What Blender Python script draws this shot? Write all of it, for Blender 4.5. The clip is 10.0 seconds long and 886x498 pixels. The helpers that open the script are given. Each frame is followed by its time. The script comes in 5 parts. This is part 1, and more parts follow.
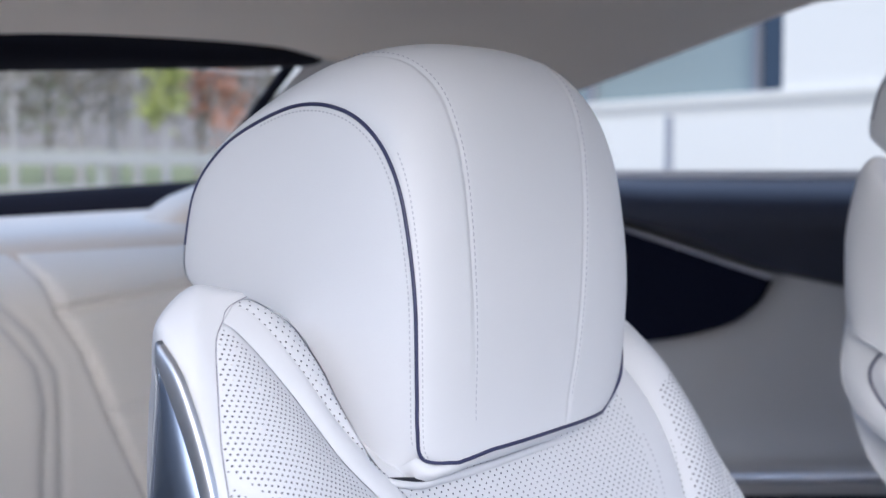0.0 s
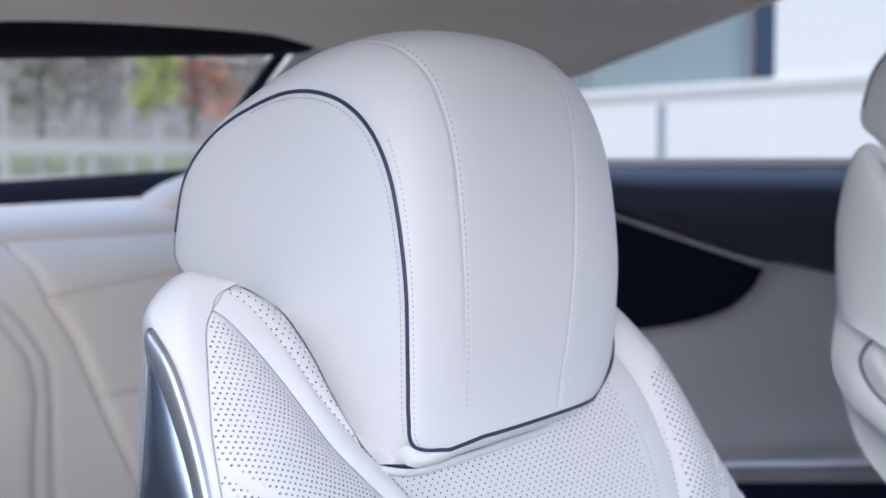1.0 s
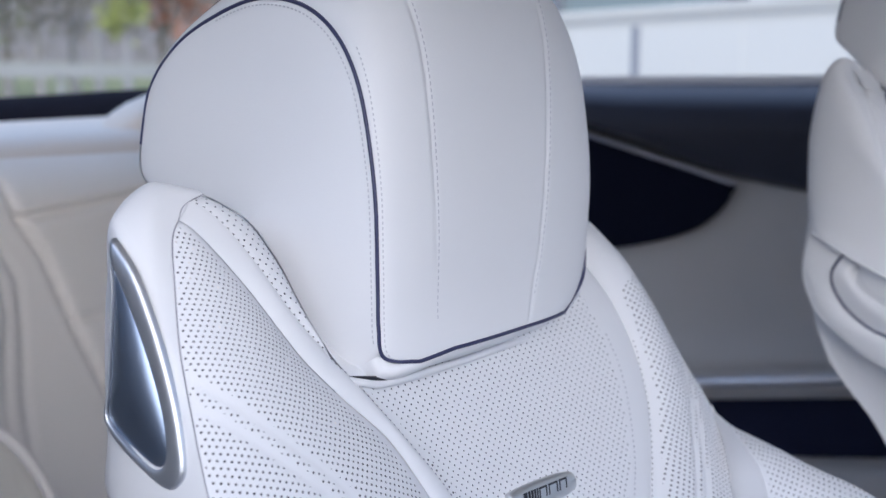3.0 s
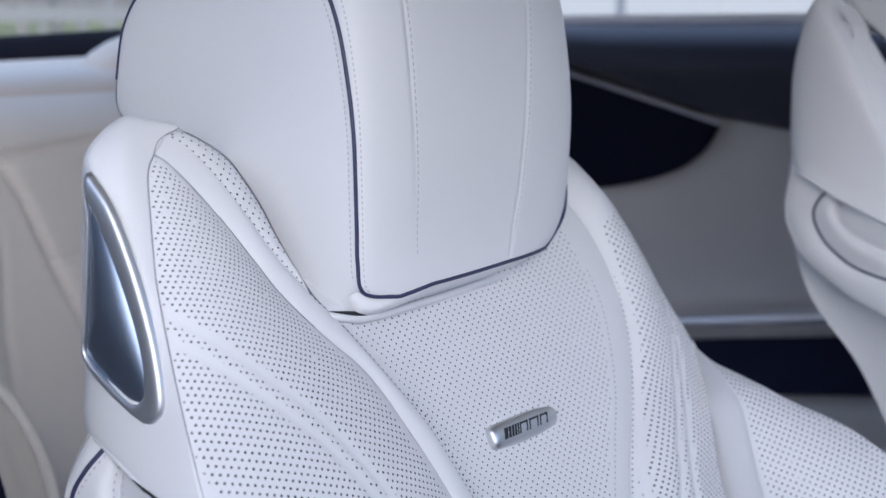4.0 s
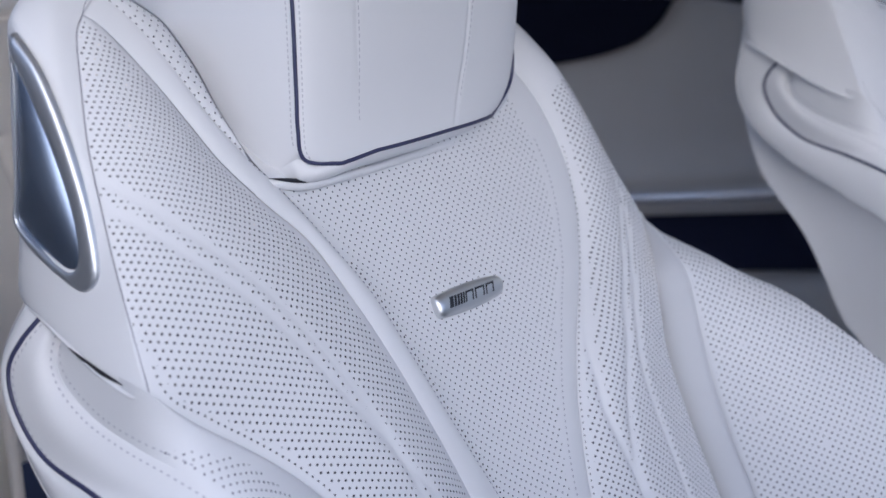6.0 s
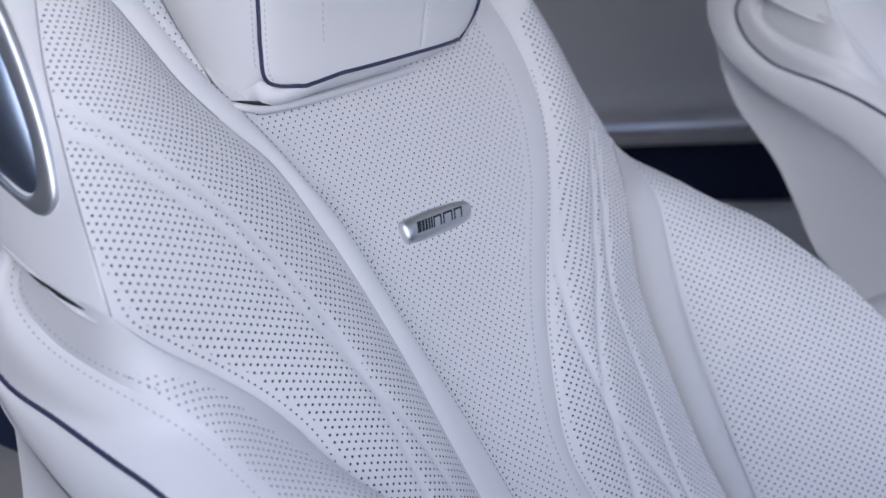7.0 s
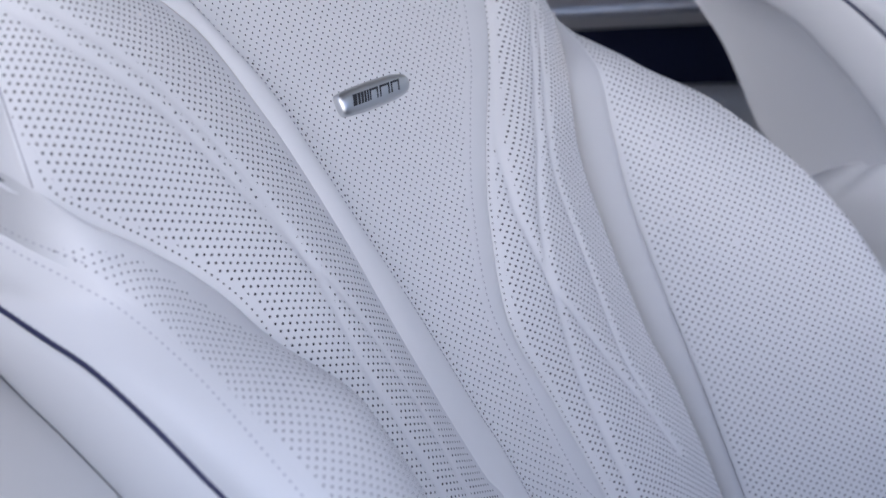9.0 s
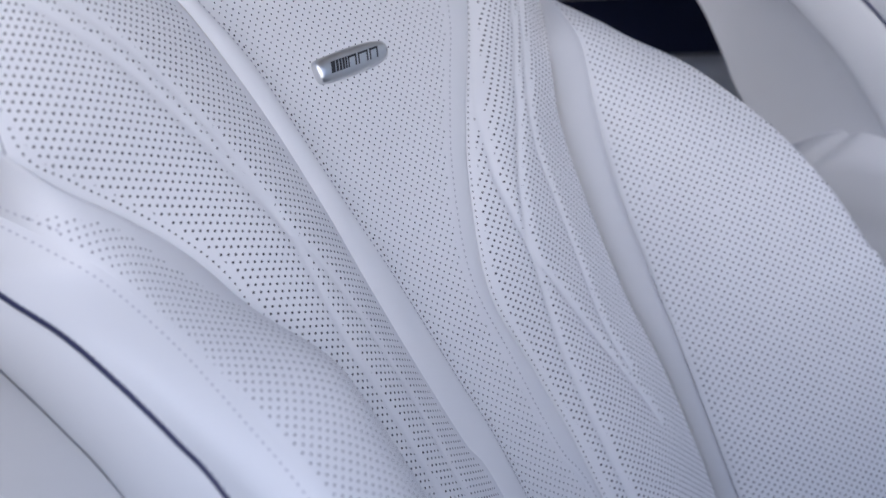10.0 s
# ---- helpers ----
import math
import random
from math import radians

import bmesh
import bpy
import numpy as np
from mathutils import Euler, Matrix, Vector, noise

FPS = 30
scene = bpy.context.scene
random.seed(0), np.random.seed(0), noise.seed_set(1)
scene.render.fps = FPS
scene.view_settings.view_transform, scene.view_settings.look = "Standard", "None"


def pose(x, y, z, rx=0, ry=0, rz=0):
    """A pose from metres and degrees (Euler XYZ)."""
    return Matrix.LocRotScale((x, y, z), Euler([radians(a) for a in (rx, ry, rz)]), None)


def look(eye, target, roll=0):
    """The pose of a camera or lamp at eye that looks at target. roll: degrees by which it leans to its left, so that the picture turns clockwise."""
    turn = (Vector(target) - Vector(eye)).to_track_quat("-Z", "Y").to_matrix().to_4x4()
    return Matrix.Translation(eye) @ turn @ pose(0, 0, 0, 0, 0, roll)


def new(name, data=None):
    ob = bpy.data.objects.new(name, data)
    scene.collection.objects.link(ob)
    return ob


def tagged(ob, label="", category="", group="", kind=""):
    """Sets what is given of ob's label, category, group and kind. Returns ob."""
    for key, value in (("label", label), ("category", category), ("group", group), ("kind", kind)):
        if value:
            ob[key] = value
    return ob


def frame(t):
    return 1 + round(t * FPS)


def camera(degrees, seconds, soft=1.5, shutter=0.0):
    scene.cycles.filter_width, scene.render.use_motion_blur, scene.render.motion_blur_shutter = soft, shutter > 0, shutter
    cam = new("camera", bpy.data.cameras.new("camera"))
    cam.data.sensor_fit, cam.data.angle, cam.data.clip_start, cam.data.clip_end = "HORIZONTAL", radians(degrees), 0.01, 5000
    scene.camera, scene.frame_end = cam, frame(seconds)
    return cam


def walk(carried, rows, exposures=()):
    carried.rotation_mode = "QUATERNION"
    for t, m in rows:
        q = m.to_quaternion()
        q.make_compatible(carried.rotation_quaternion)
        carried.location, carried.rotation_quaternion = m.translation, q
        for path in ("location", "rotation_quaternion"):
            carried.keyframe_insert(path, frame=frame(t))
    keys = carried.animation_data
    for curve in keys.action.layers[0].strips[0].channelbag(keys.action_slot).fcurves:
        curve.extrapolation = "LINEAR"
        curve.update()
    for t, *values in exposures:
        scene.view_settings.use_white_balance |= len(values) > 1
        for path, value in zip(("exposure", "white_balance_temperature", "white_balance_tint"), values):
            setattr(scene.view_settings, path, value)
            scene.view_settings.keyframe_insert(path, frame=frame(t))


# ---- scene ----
# ---- camera ----
KELVIN, TINT = 5060, 14
cam = camera(38.0, 10.0, soft=1.5)
cam.data.dof.use_dof = True
cam.data.dof.focus_distance = 0.77
cam.data.dof.aperture_fstop = 7.0
PATH = [
    (0, 0.0000, 0.0000, 1.0000, 86.500, -0.000, 38.600),
    (0.5, -0.0001, 0.0006, 0.9997, 86.365, 0.010, 38.514),
    (1, 0.0002, 0.0014, 0.9987, 86.014, 0.063, 38.265),
    (1.5, 0.0001, 0.0027, 0.9971, 85.515, 0.084, 38.021),
    (2, 0.0004, 0.0039, 0.9951, 84.715, 0.100, 37.776),
    (3.5, -0.0045, 0.0118, 0.9866, 81.448, 0.122, 36.748),
    (4, -0.0022, 0.0142, 0.9833, 80.178, 0.201, 36.434),
    (4.5, -0.0027, 0.0172, 0.9804, 78.913, 0.152, 35.862),
    (5, -0.0025, 0.0204, 0.9766, 77.691, 0.183, 35.344),
    (5.5, -0.0024, 0.0232, 0.9732, 76.468, 0.163, 34.927),
    (7, 0.0003, 0.0329, 0.9605, 72.280, 0.166, 33.338),
    (7.5, 0.0001, 0.0357, 0.9541, 71.091, 0.211, 32.743),
    (8, 0.0036, 0.0390, 0.9509, 69.747, 0.179, 32.290),
    (8.5, 0.0040, 0.0416, 0.9476, 68.632, 0.114, 31.728),
    (9, 0.0044, 0.0440, 0.9426, 67.703, 0.099, 31.149),
    (9.5, 0.0058, 0.0461, 0.9400, 66.966, 0.050, 30.733),
    (10, 0.0046, 0.0473, 0.9371, 66.575, 0.043, 30.345),
]
walk(cam, [(t, pose(x, y, z, rx, ry, rz)) for t, x, y, z, rx, ry, rz in PATH], exposures=[(0.0, 0.83, KELVIN - 30, TINT - 2), (4.0, 0.54, KELVIN - 90, TINT - 2), (7.0, 0.38, KELVIN - 70, TINT), (10.0, 0.41, KELVIN - 10, TINT)])

# ---- daylight ----
SUN_ELEVATION, SUN_TURN = 23.5, 134.0
world = bpy.data.worlds.new("sky")
scene.world = world
world.use_nodes = True
wn = world.node_tree
sky = wn.nodes.new("ShaderNodeTexSky")
sky.sky_type, sky.sun_disc = "NISHITA", False
sky.dust_density, sky.ozone_density = 5.0, 0.4
sky.sun_elevation, sky.sun_rotation = radians(SUN_ELEVATION), radians(SUN_TURN)
wn.nodes["Background"].inputs["Strength"].default_value = 0.165
haze = wn.nodes.new("ShaderNodeMixRGB")
haze.inputs[0].default_value, haze.inputs[2].default_value = 0.5, (4.2, 4.5, 5.0, 1)  # thin high cloud over the sky
wn.links.new(sky.outputs["Color"], haze.inputs[1])
wn.links.new(haze.outputs[0], wn.nodes["Background"].inputs["Color"])
sun_data = bpy.data.lights.new("sun", "SUN")
sun_data.energy, sun_data.angle, sun_data.color = 0.25, radians(60), (1.0, 0.97, 0.94)
sun = new("sun", sun_data)
az, el = radians(SUN_TURN), radians(SUN_ELEVATION)
sun_way = Vector((math.sin(az) * math.cos(el), math.cos(az) * math.cos(el), math.sin(el)))
sun.matrix_world = look(sun_way * 20, (0, 0, 0))


# ---- materials ----
def material(name, colour, rough=0.5, metal=0.0, grain=0.0, grain_size=400.0, mottle=0.0, mottle_size=6.0, coat=0.0, second=None, specular=0.5):
    """A surface with a fine relief (grain) and a broad change of tone (mottle)."""
    m = bpy.data.materials.new(name)
    m.use_nodes = True
    t, bsdf = m.node_tree, m.node_tree.nodes["Principled BSDF"]
    bsdf.inputs["Base Color"].default_value = (*colour, 1)
    bsdf.inputs["Roughness"].default_value, bsdf.inputs["Metallic"].default_value = rough, metal
    bsdf.inputs["Coat Weight"].default_value = coat
    bsdf.inputs["Specular IOR Level"].default_value = specular
    where = t.nodes.new("ShaderNodeTexCoord")
    if mottle:
        n = t.nodes.new("ShaderNodeTexNoise")
        n.inputs["Scale"].default_value, n.inputs["Detail"].default_value = mottle_size, 5
        t.links.new(where.outputs["Object"], n.inputs["Vector"])
        mix = t.nodes.new("ShaderNodeMixRGB")
        other = second or tuple(c * (1 - mottle) for c in colour)
        mix.inputs[1].default_value, mix.inputs[2].default_value = (*colour, 1), (*other, 1)
        t.links.new(n.outputs["Fac"], mix.inputs[0])
        t.links.new(mix.outputs[0], bsdf.inputs["Base Color"])
        m["tone"] = mix.name
    if grain:
        n = t.nodes.new("ShaderNodeTexVoronoi")
        n.inputs["Scale"].default_value = grain_size
        t.links.new(where.outputs["Object"], n.inputs["Vector"])
        n2 = t.nodes.new("ShaderNodeTexNoise")
        n2.inputs["Scale"].default_value, n2.inputs["Detail"].default_value = grain_size * 0.35, 4
        t.links.new(where.outputs["Object"], n2.inputs["Vector"])
        add = t.nodes.new("ShaderNodeMath")
        t.links.new(n.outputs["Distance"], add.inputs[0])
        t.links.new(n2.outputs["Fac"], add.inputs[1])
        b = t.nodes.new("ShaderNodeBump")
        b.inputs["Strength"].default_value, b.inputs["Distance"].default_value = grain, 0.0006
        t.links.new(add.outputs[0], b.inputs["Height"])
        t.links.new(b.outputs["Normal"], bsdf.inputs["Normal"])
    return m


def perforated(name, colour, across=0.0033, down=0.0062, hole=0.00061, depth=0.0011, backing=0):
    """White leather with holes cut out in staggered rows, laid out in metres on the UV map; 'plain' keeps it whole."""
    m = material(name, colour, 0.55, grain=0.12, grain_size=900, mottle=0.05, mottle_size=9)
    m["across"], m["down"], m["hole"], m["depth"], m["backing"] = across, down, hole, depth, backing
    t, bsdf = m.node_tree, m.node_tree.nodes["Principled BSDF"]

    def op(kind, a, b=None):
        n = t.nodes.new("ShaderNodeMath")
        n.operation = kind
        for i, v in enumerate((a, b)):
            if isinstance(v, (int, float)):
                n.inputs[i].default_value = v
            elif v is not None:
                t.links.new(v, n.inputs[i])
        return n.outputs[0]

    uv = t.nodes.new("ShaderNodeUVMap")
    xyz = t.nodes.new("ShaderNodeSeparateXYZ")
    t.links.new(uv.outputs["UV"], xyz.inputs[0])
    col = op("DIVIDE", xyz.outputs["X"], across)
    cell = op("FLOOR", col)
    du = op("MULTIPLY", op("SUBTRACT", op("SUBTRACT", col, cell), 0.5), across)
    odd = op("MULTIPLY", op("MODULO", op("ABSOLUTE", cell), 2.0), 0.5)
    row = op("ADD", op("DIVIDE", xyz.outputs["Y"], down), odd)
    dv = op("MULTIPLY", op("SUBTRACT", op("SUBTRACT", row, op("FLOOR", row)), 0.5), down)
    dist = op("SQRT", op("ADD", op("MULTIPLY", du, du), op("MULTIPLY", dv, dv)))
    plain = t.nodes.new("ShaderNodeAttribute")
    plain.attribute_name = "plain"
    keep = op("LESS_THAN", plain.outputs["Fac"], 0.5)
    t.links.new(op("SUBTRACT", 1.0, op("MULTIPLY", op("LESS_THAN", dist, hole), keep)), bsdf.inputs["Alpha"])
    wide = t.nodes.new("ShaderNodeMapRange")
    wide.interpolation_type = "SMOOTHSTEP"
    wide.inputs["From Min"].default_value, wide.inputs["From Max"].default_value = hole * 2.2, hole
    t.links.new(dist, wide.inputs["Value"])
    bump = t.nodes.new("ShaderNodeBump")
    bump.invert = True
    bump.inputs["Strength"].default_value, bump.inputs["Distance"].default_value = 0.25, 0.0004
    t.links.new(op("MULTIPLY", wide.outputs["Result"], keep), bump.inputs["Height"])
    old = bsdf.inputs["Normal"].links[0].from_node
    t.links.new(old.outputs["Normal"], bump.inputs["Normal"])
    t.links.new(bump.outputs["Normal"], bsdf.inputs["Normal"])
    return m


WHITE = (0.74, 0.745, 0.77)
leather = material("white_leather", WHITE, 0.54, grain=0.07, grain_size=1100, mottle=0.05, mottle_size=8)
leather_holes = perforated("perforated_leather", WHITE)
leather_side = perforated("side_perforated_leather", WHITE, across=0.00335, down=0.0050, hole=0.00075, depth=0.0006)
leather_fine = perforated("bolster_perforated_leather", WHITE, across=0.0033, down=0.0064, hole=0.00072, depth=0.0006, backing=1)
leather_far = perforated("far_bolster_perforated_leather", WHITE, across=0.0033, down=0.0064, hole=0.00074, depth=0.0007)
leather_right = perforated("inboard_perforated_leather", WHITE, across=0.0031, down=0.0058, hole=0.00080, depth=0.0006)
# hole walls and floors: the shade inside the holes is put into these colours
hole_wall = material("shaded_cut_edge", (0.10, 0.10, 0.13), 0.8)
hole_foot = material("shaded_foam", (0.012, 0.012, 0.022), 0.9)
half_shaded_foam = material("half_shaded_foam", (0.22, 0.22, 0.27), 0.9)
thread = material("grey_thread", (0.50, 0.50, 0.55), 0.7)
pale_thread = material("white_thread", (0.44, 0.44, 0.50), 0.7)
# thread darkened so that its colour holds the stitches' small shadows
shaded_thread = material("shaded_thread", (0.26, 0.26, 0.31), 0.7)
navy = material("navy_piping", (0.034, 0.037, 0.095), 0.45, grain=0.1)
badge_metal = material("badge_metal", (0.70, 0.71, 0.72), 0.40, metal=1.0, mottle=0.08, mottle_size=60)
satin = material("satin_chrome", (0.66, 0.68, 0.72), 0.46, metal=1.0, grain=0.03, grain_size=300)
brushed = material("brushed_metal", (0.31, 0.37, 0.49), 0.36, metal=1.0, mottle=0.15, mottle_size=30)
black = material("black_plastic", (0.012, 0.012, 0.018), 0.4)
black_cloth = material("black_trim_cloth", (0.010, 0.010, 0.016), 0.95, grain=0.3, specular=0.1)
headlining = material("headlining_cloth", (0.93, 0.84, 0.72), 0.95, grain=0.3, grain_size=500, mottle=0.08, mottle_size=3)
navy_trim = material("navy_soft_trim", (0.006, 0.009, 0.030), 0.48, grain=0.08, grain_size=500, mottle=0.2, mottle_size=6, specular=0.6)
navy_trim.node_tree.nodes["Principled BSDF"].inputs["Sheen Weight"].default_value = 0.15
navy_trim.node_tree.nodes["Principled BSDF"].inputs["Sheen Roughness"].default_value = 0.5
navy_trim.node_tree.nodes["Principled BSDF"].inputs["Sheen Tint"].default_value = (1.0, 0.93, 0.84, 1)
navy_carpet = material("navy_carpet", (0.009, 0.012, 0.050), 0.9, grain=0.6, grain_size=600, mottle=0.3)
grille = material("speaker_cloth", (0.004, 0.005, 0.018), 0.8, grain=0.4, grain_size=900, specular=0.15)
bench_leather = material("grey_white_leather", (0.86, 0.82, 0.77), 0.55, grain=0.1, grain_size=800, mottle=0.06, mottle_size=6)
cream = material("cream_leather", (0.74, 0.64, 0.53), 0.5, grain=0.15, grain_size=700, mottle=0.06, mottle_size=5)
render_white = material("white_render", (0.82, 0.80, 0.73), 0.8, grain=0.2, grain_size=30, mottle=0.06, mottle_size=0.6)
greige = material("grey_leather_panel", (0.62, 0.60, 0.585), 0.5, grain=0.15, grain_size=700, mottle=0.08, mottle_size=5)


# ---- shape helpers ----
def smooth_curve(points, count):
    """A curve through the points, in even steps."""
    p = np.array(points, float)
    q = np.vstack([2 * p[0] - p[1], p, 2 * p[-1] - p[-2]])
    fine = []
    for i in range(1, len(q) - 2):
        for s in np.linspace(0, 1, 24, endpoint=False):
            a, b, c, e = q[i - 1], q[i], q[i + 1], q[i + 2]
            fine.append(0.5 * (2 * b + (c - a) * s + (2 * a - 5 * b + 4 * c - e) * s * s + (3 * b - a - 3 * c + e) * s ** 3))
    fine = np.array(fine + [p[-1]])
    run = np.concatenate([[0], np.cumsum(np.linalg.norm(np.diff(fine, axis=0), axis=1))])
    at = np.linspace(0, run[-1], count)
    return np.stack([np.interp(at, run, fine[:, k]) for k in range(p.shape[1])], 1)


def sheet(name, grid, mat, parent=None, label="", uv=None, plain=None, close=False, flip=False, thick=0.0):
    """A smooth surface from a grid of points (rows, columns, 3)."""
    rows, cols = grid.shape[:2]
    verts = grid.reshape(-1, 3)
    faces = []
    for i in range(rows - 1):
        for j in range(cols if close else cols - 1):
            k = (j + 1) % cols
            f = (i * cols + j, i * cols + k, (i + 1) * cols + k, (i + 1) * cols + j)
            faces.append(f[::-1] if flip else f)
    mesh = bpy.data.meshes.new(name)
    mesh.from_pydata(verts.tolist(), [], faces)
    if uv is not None:
        layer = mesh.uv_layers.new(name="UVMap")
        index = np.empty(len(mesh.loops), int)
        mesh.loops.foreach_get("vertex_index", index)
        layer.data.foreach_set("uv", uv.reshape(-1, 2)[index].ravel())
    if plain is not None:
        mesh.attributes.new("plain", "FLOAT", "POINT").data.foreach_set("value", np.asarray(plain, float).ravel())
    mesh.polygons.foreach_set("use_smooth", [True] * len(mesh.polygons))
    mesh.materials.append(mat)
    ob = new(name, mesh)
    ob.parent = parent
    if label:
        tagged(ob, label)
    if thick:
        mod = ob.modifiers.new("thickness", "SOLIDIFY")
        mod.thickness, mod.offset = thick, -1
    return ob


def part(name, bm, mat, parent=None, label="", smooth=True):
    mesh = bpy.data.meshes.new(name)
    bmesh.ops.recalc_face_normals(bm, faces=bm.faces)
    bm.to_mesh(mesh)
    bm.free()
    mesh.materials.append(mat)
    mesh.polygons.foreach_set("use_smooth", [smooth] * len(mesh.polygons))
    ob = new(name, mesh)
    ob.parent = parent
    if label:
        tagged(ob, label)
    return ob


def tube(name, line, radius, mat, parent=None, label="", sides=8, closed=False):
    """A round cord along a line of points."""
    line = np.array(line, float)
    n = len(line)
    way = np.gradient(line, axis=0)
    if closed:
        way = np.roll(line, -1, 0) - np.roll(line, 1, 0)
    way /= np.linalg.norm(way, axis=1)[:, None] + 1e-12
    side = np.cross(way[0], (0.3, 0.5, 0.8))
    rings = []
    for i in range(n):
        side = side - way[i] * (side @ way[i])
        side /= np.linalg.norm(side)
        other = np.cross(way[i], side)
        rings.append([line[i] + radius * (math.cos(q) * side + math.sin(q) * other) for q in np.linspace(0, 2 * math.pi, sides, endpoint=False)])
    if closed:
        rings.append(rings[0])
    return sheet(name, np.array(rings), mat, parent, label, close=True)


def box(name, low, high, mat, parent=None, label="", bevel=0.0, smooth=False):
    bm = bmesh.new()
    bmesh.ops.create_cube(bm, size=1)
    low, high = Vector(low), Vector(high)
    for v in bm.verts:
        v.co = Vector([low[k] + (v.co[k] + 0.5) * (high[k] - low[k]) for k in range(3)])
    if bevel:
        bmesh.ops.bevel(bm, geom=bm.edges[:], offset=bevel, segments=3, profile=0.5, affect="EDGES")
    return part(name, bm, mat, parent, label, smooth=bool(bevel) or smooth)


def outline_plate(name, outline, depth, mat, parent, label="", bevel=0.0, smooth=True):
    """A plate from a closed outline (points) pushed along the vector depth, with its front edge rounded."""
    bm = bmesh.new()
    a = [bm.verts.new(p) for p in outline]
    front = [bm.verts.new(Vector(p) + Vector(depth)) for p in outline]
    n = len(a)
    for i in range(n):
        bm.faces.new((a[i], a[(i + 1) % n], front[(i + 1) % n], front[i]))
    top = bm.faces.new(front)
    bm.faces.new(a[::-1])
    if bevel:
        bmesh.ops.bevel(bm, geom=list(top.edges), offset=bevel, segments=3, profile=0.5, affect="EDGES", clamp_overlap=True)
    return part(name, bm, mat, parent, label, smooth)


def stitches(name, line, normal, parent, length=0.0019, gap=0.0014, width=0.00042, mat=None):
    """A row of thread stitches lying on a seam, joined into one part."""
    line = np.array(line, float)
    run = np.concatenate([[0], np.cumsum(np.linalg.norm(np.diff(line, axis=0), axis=1))])
    verts, faces = [], []
    s = 0.0
    normal = np.array(normal, float)
    if normal.ndim == 1:
        normal = np.tile(normal / np.linalg.norm(normal), (len(line), 1))
    while s + length < run[-1]:
        ends = [np.array([np.interp(s + e, run, line[:, k]) for k in range(3)]) for e in (0, length * 0.5, length)]
        up = np.array([np.interp(s, run, normal[:, k]) for k in range(3)])
        up /= np.linalg.norm(up)
        way = ends[2] - ends[0]
        way /= np.linalg.norm(way)
        side = np.cross(way, up) * width
        b = len(verts)
        for e, h in zip(ends, (-0.0001, 0.0005, -0.0001)):
            verts += [e + side + up * h * 0.4, e + up * (h + 0.0001), e - side + up * h * 0.4]
        for k in (0, 3):
            faces += [(b + k, b + k + 1, b + k + 4, b + k + 3), (b + k + 1, b + k + 2, b + k + 5, b + k + 4)]
        s += length + gap
    mesh = bpy.data.meshes.new(name)
    mesh.from_pydata([tuple(v) for v in verts], [], faces)
    mesh.polygons.foreach_set("use_smooth", [True] * len(mesh.polygons))
    mesh.materials.append(mat or thread)
    ob = new(name, mesh)
    ob.parent = parent
    return tagged(ob, kind="stuff")


def shade_wedge(name, line, radius, parent, label):
    """A black solid, tapered towards both ends, that stands in for the shade in an opening."""
    bm = bmesh.new()
    rings = []
    n = len(line)
    for i, q in enumerate(line):
        r = radius * math.sin(math.pi * min(1, (i + 0.3) / n * 1.0)) ** 0.8 + 0.0001
        rings.append([bm.verts.new(on_back(q + np.array([0, math.cos(c) * r, math.sin(c) * r * 0.7]))) for c in np.linspace(0, 2 * math.pi, 8, endpoint=False)])
    for one, two in zip(rings, rings[1:]):
        for k in range(8):
            bm.faces.new((one[k], one[(k + 1) % 8], two[(k + 1) % 8], two[k]))
    return part(name, bm, black, parent, label)


# ---- front seats ----
UP, OUT = np.array([-0.42, 0, 0.90752]), np.array([0.90752, 0, 0.42])
BADGE_AT = np.array([0.0, 0.0, 0.4245])  # the badge's place above the seat's base


def on_back(p):
    """Backrest coordinates (across, up the backrest, out of it) to the seat's own."""
    p = np.asarray(p, float)
    return BADGE_AT + p[..., 0:1] * np.array([0, 1, 0]) + p[..., 1:2] * UP + p[..., 2:3] * OUT


def groove(across, up, line, deep, wide):
    """How far a line of stitching presses the leather in, and how near it is."""
    line = smooth_curve(line, 160)
    q = np.stack([across, up], -1).reshape(-1, 1, 2)
    near = np.sqrt(((q - line[None]) ** 2).sum(-1).min(1)).reshape(across.shape)
    return deep * np.exp(-(near / wide) ** 2), near


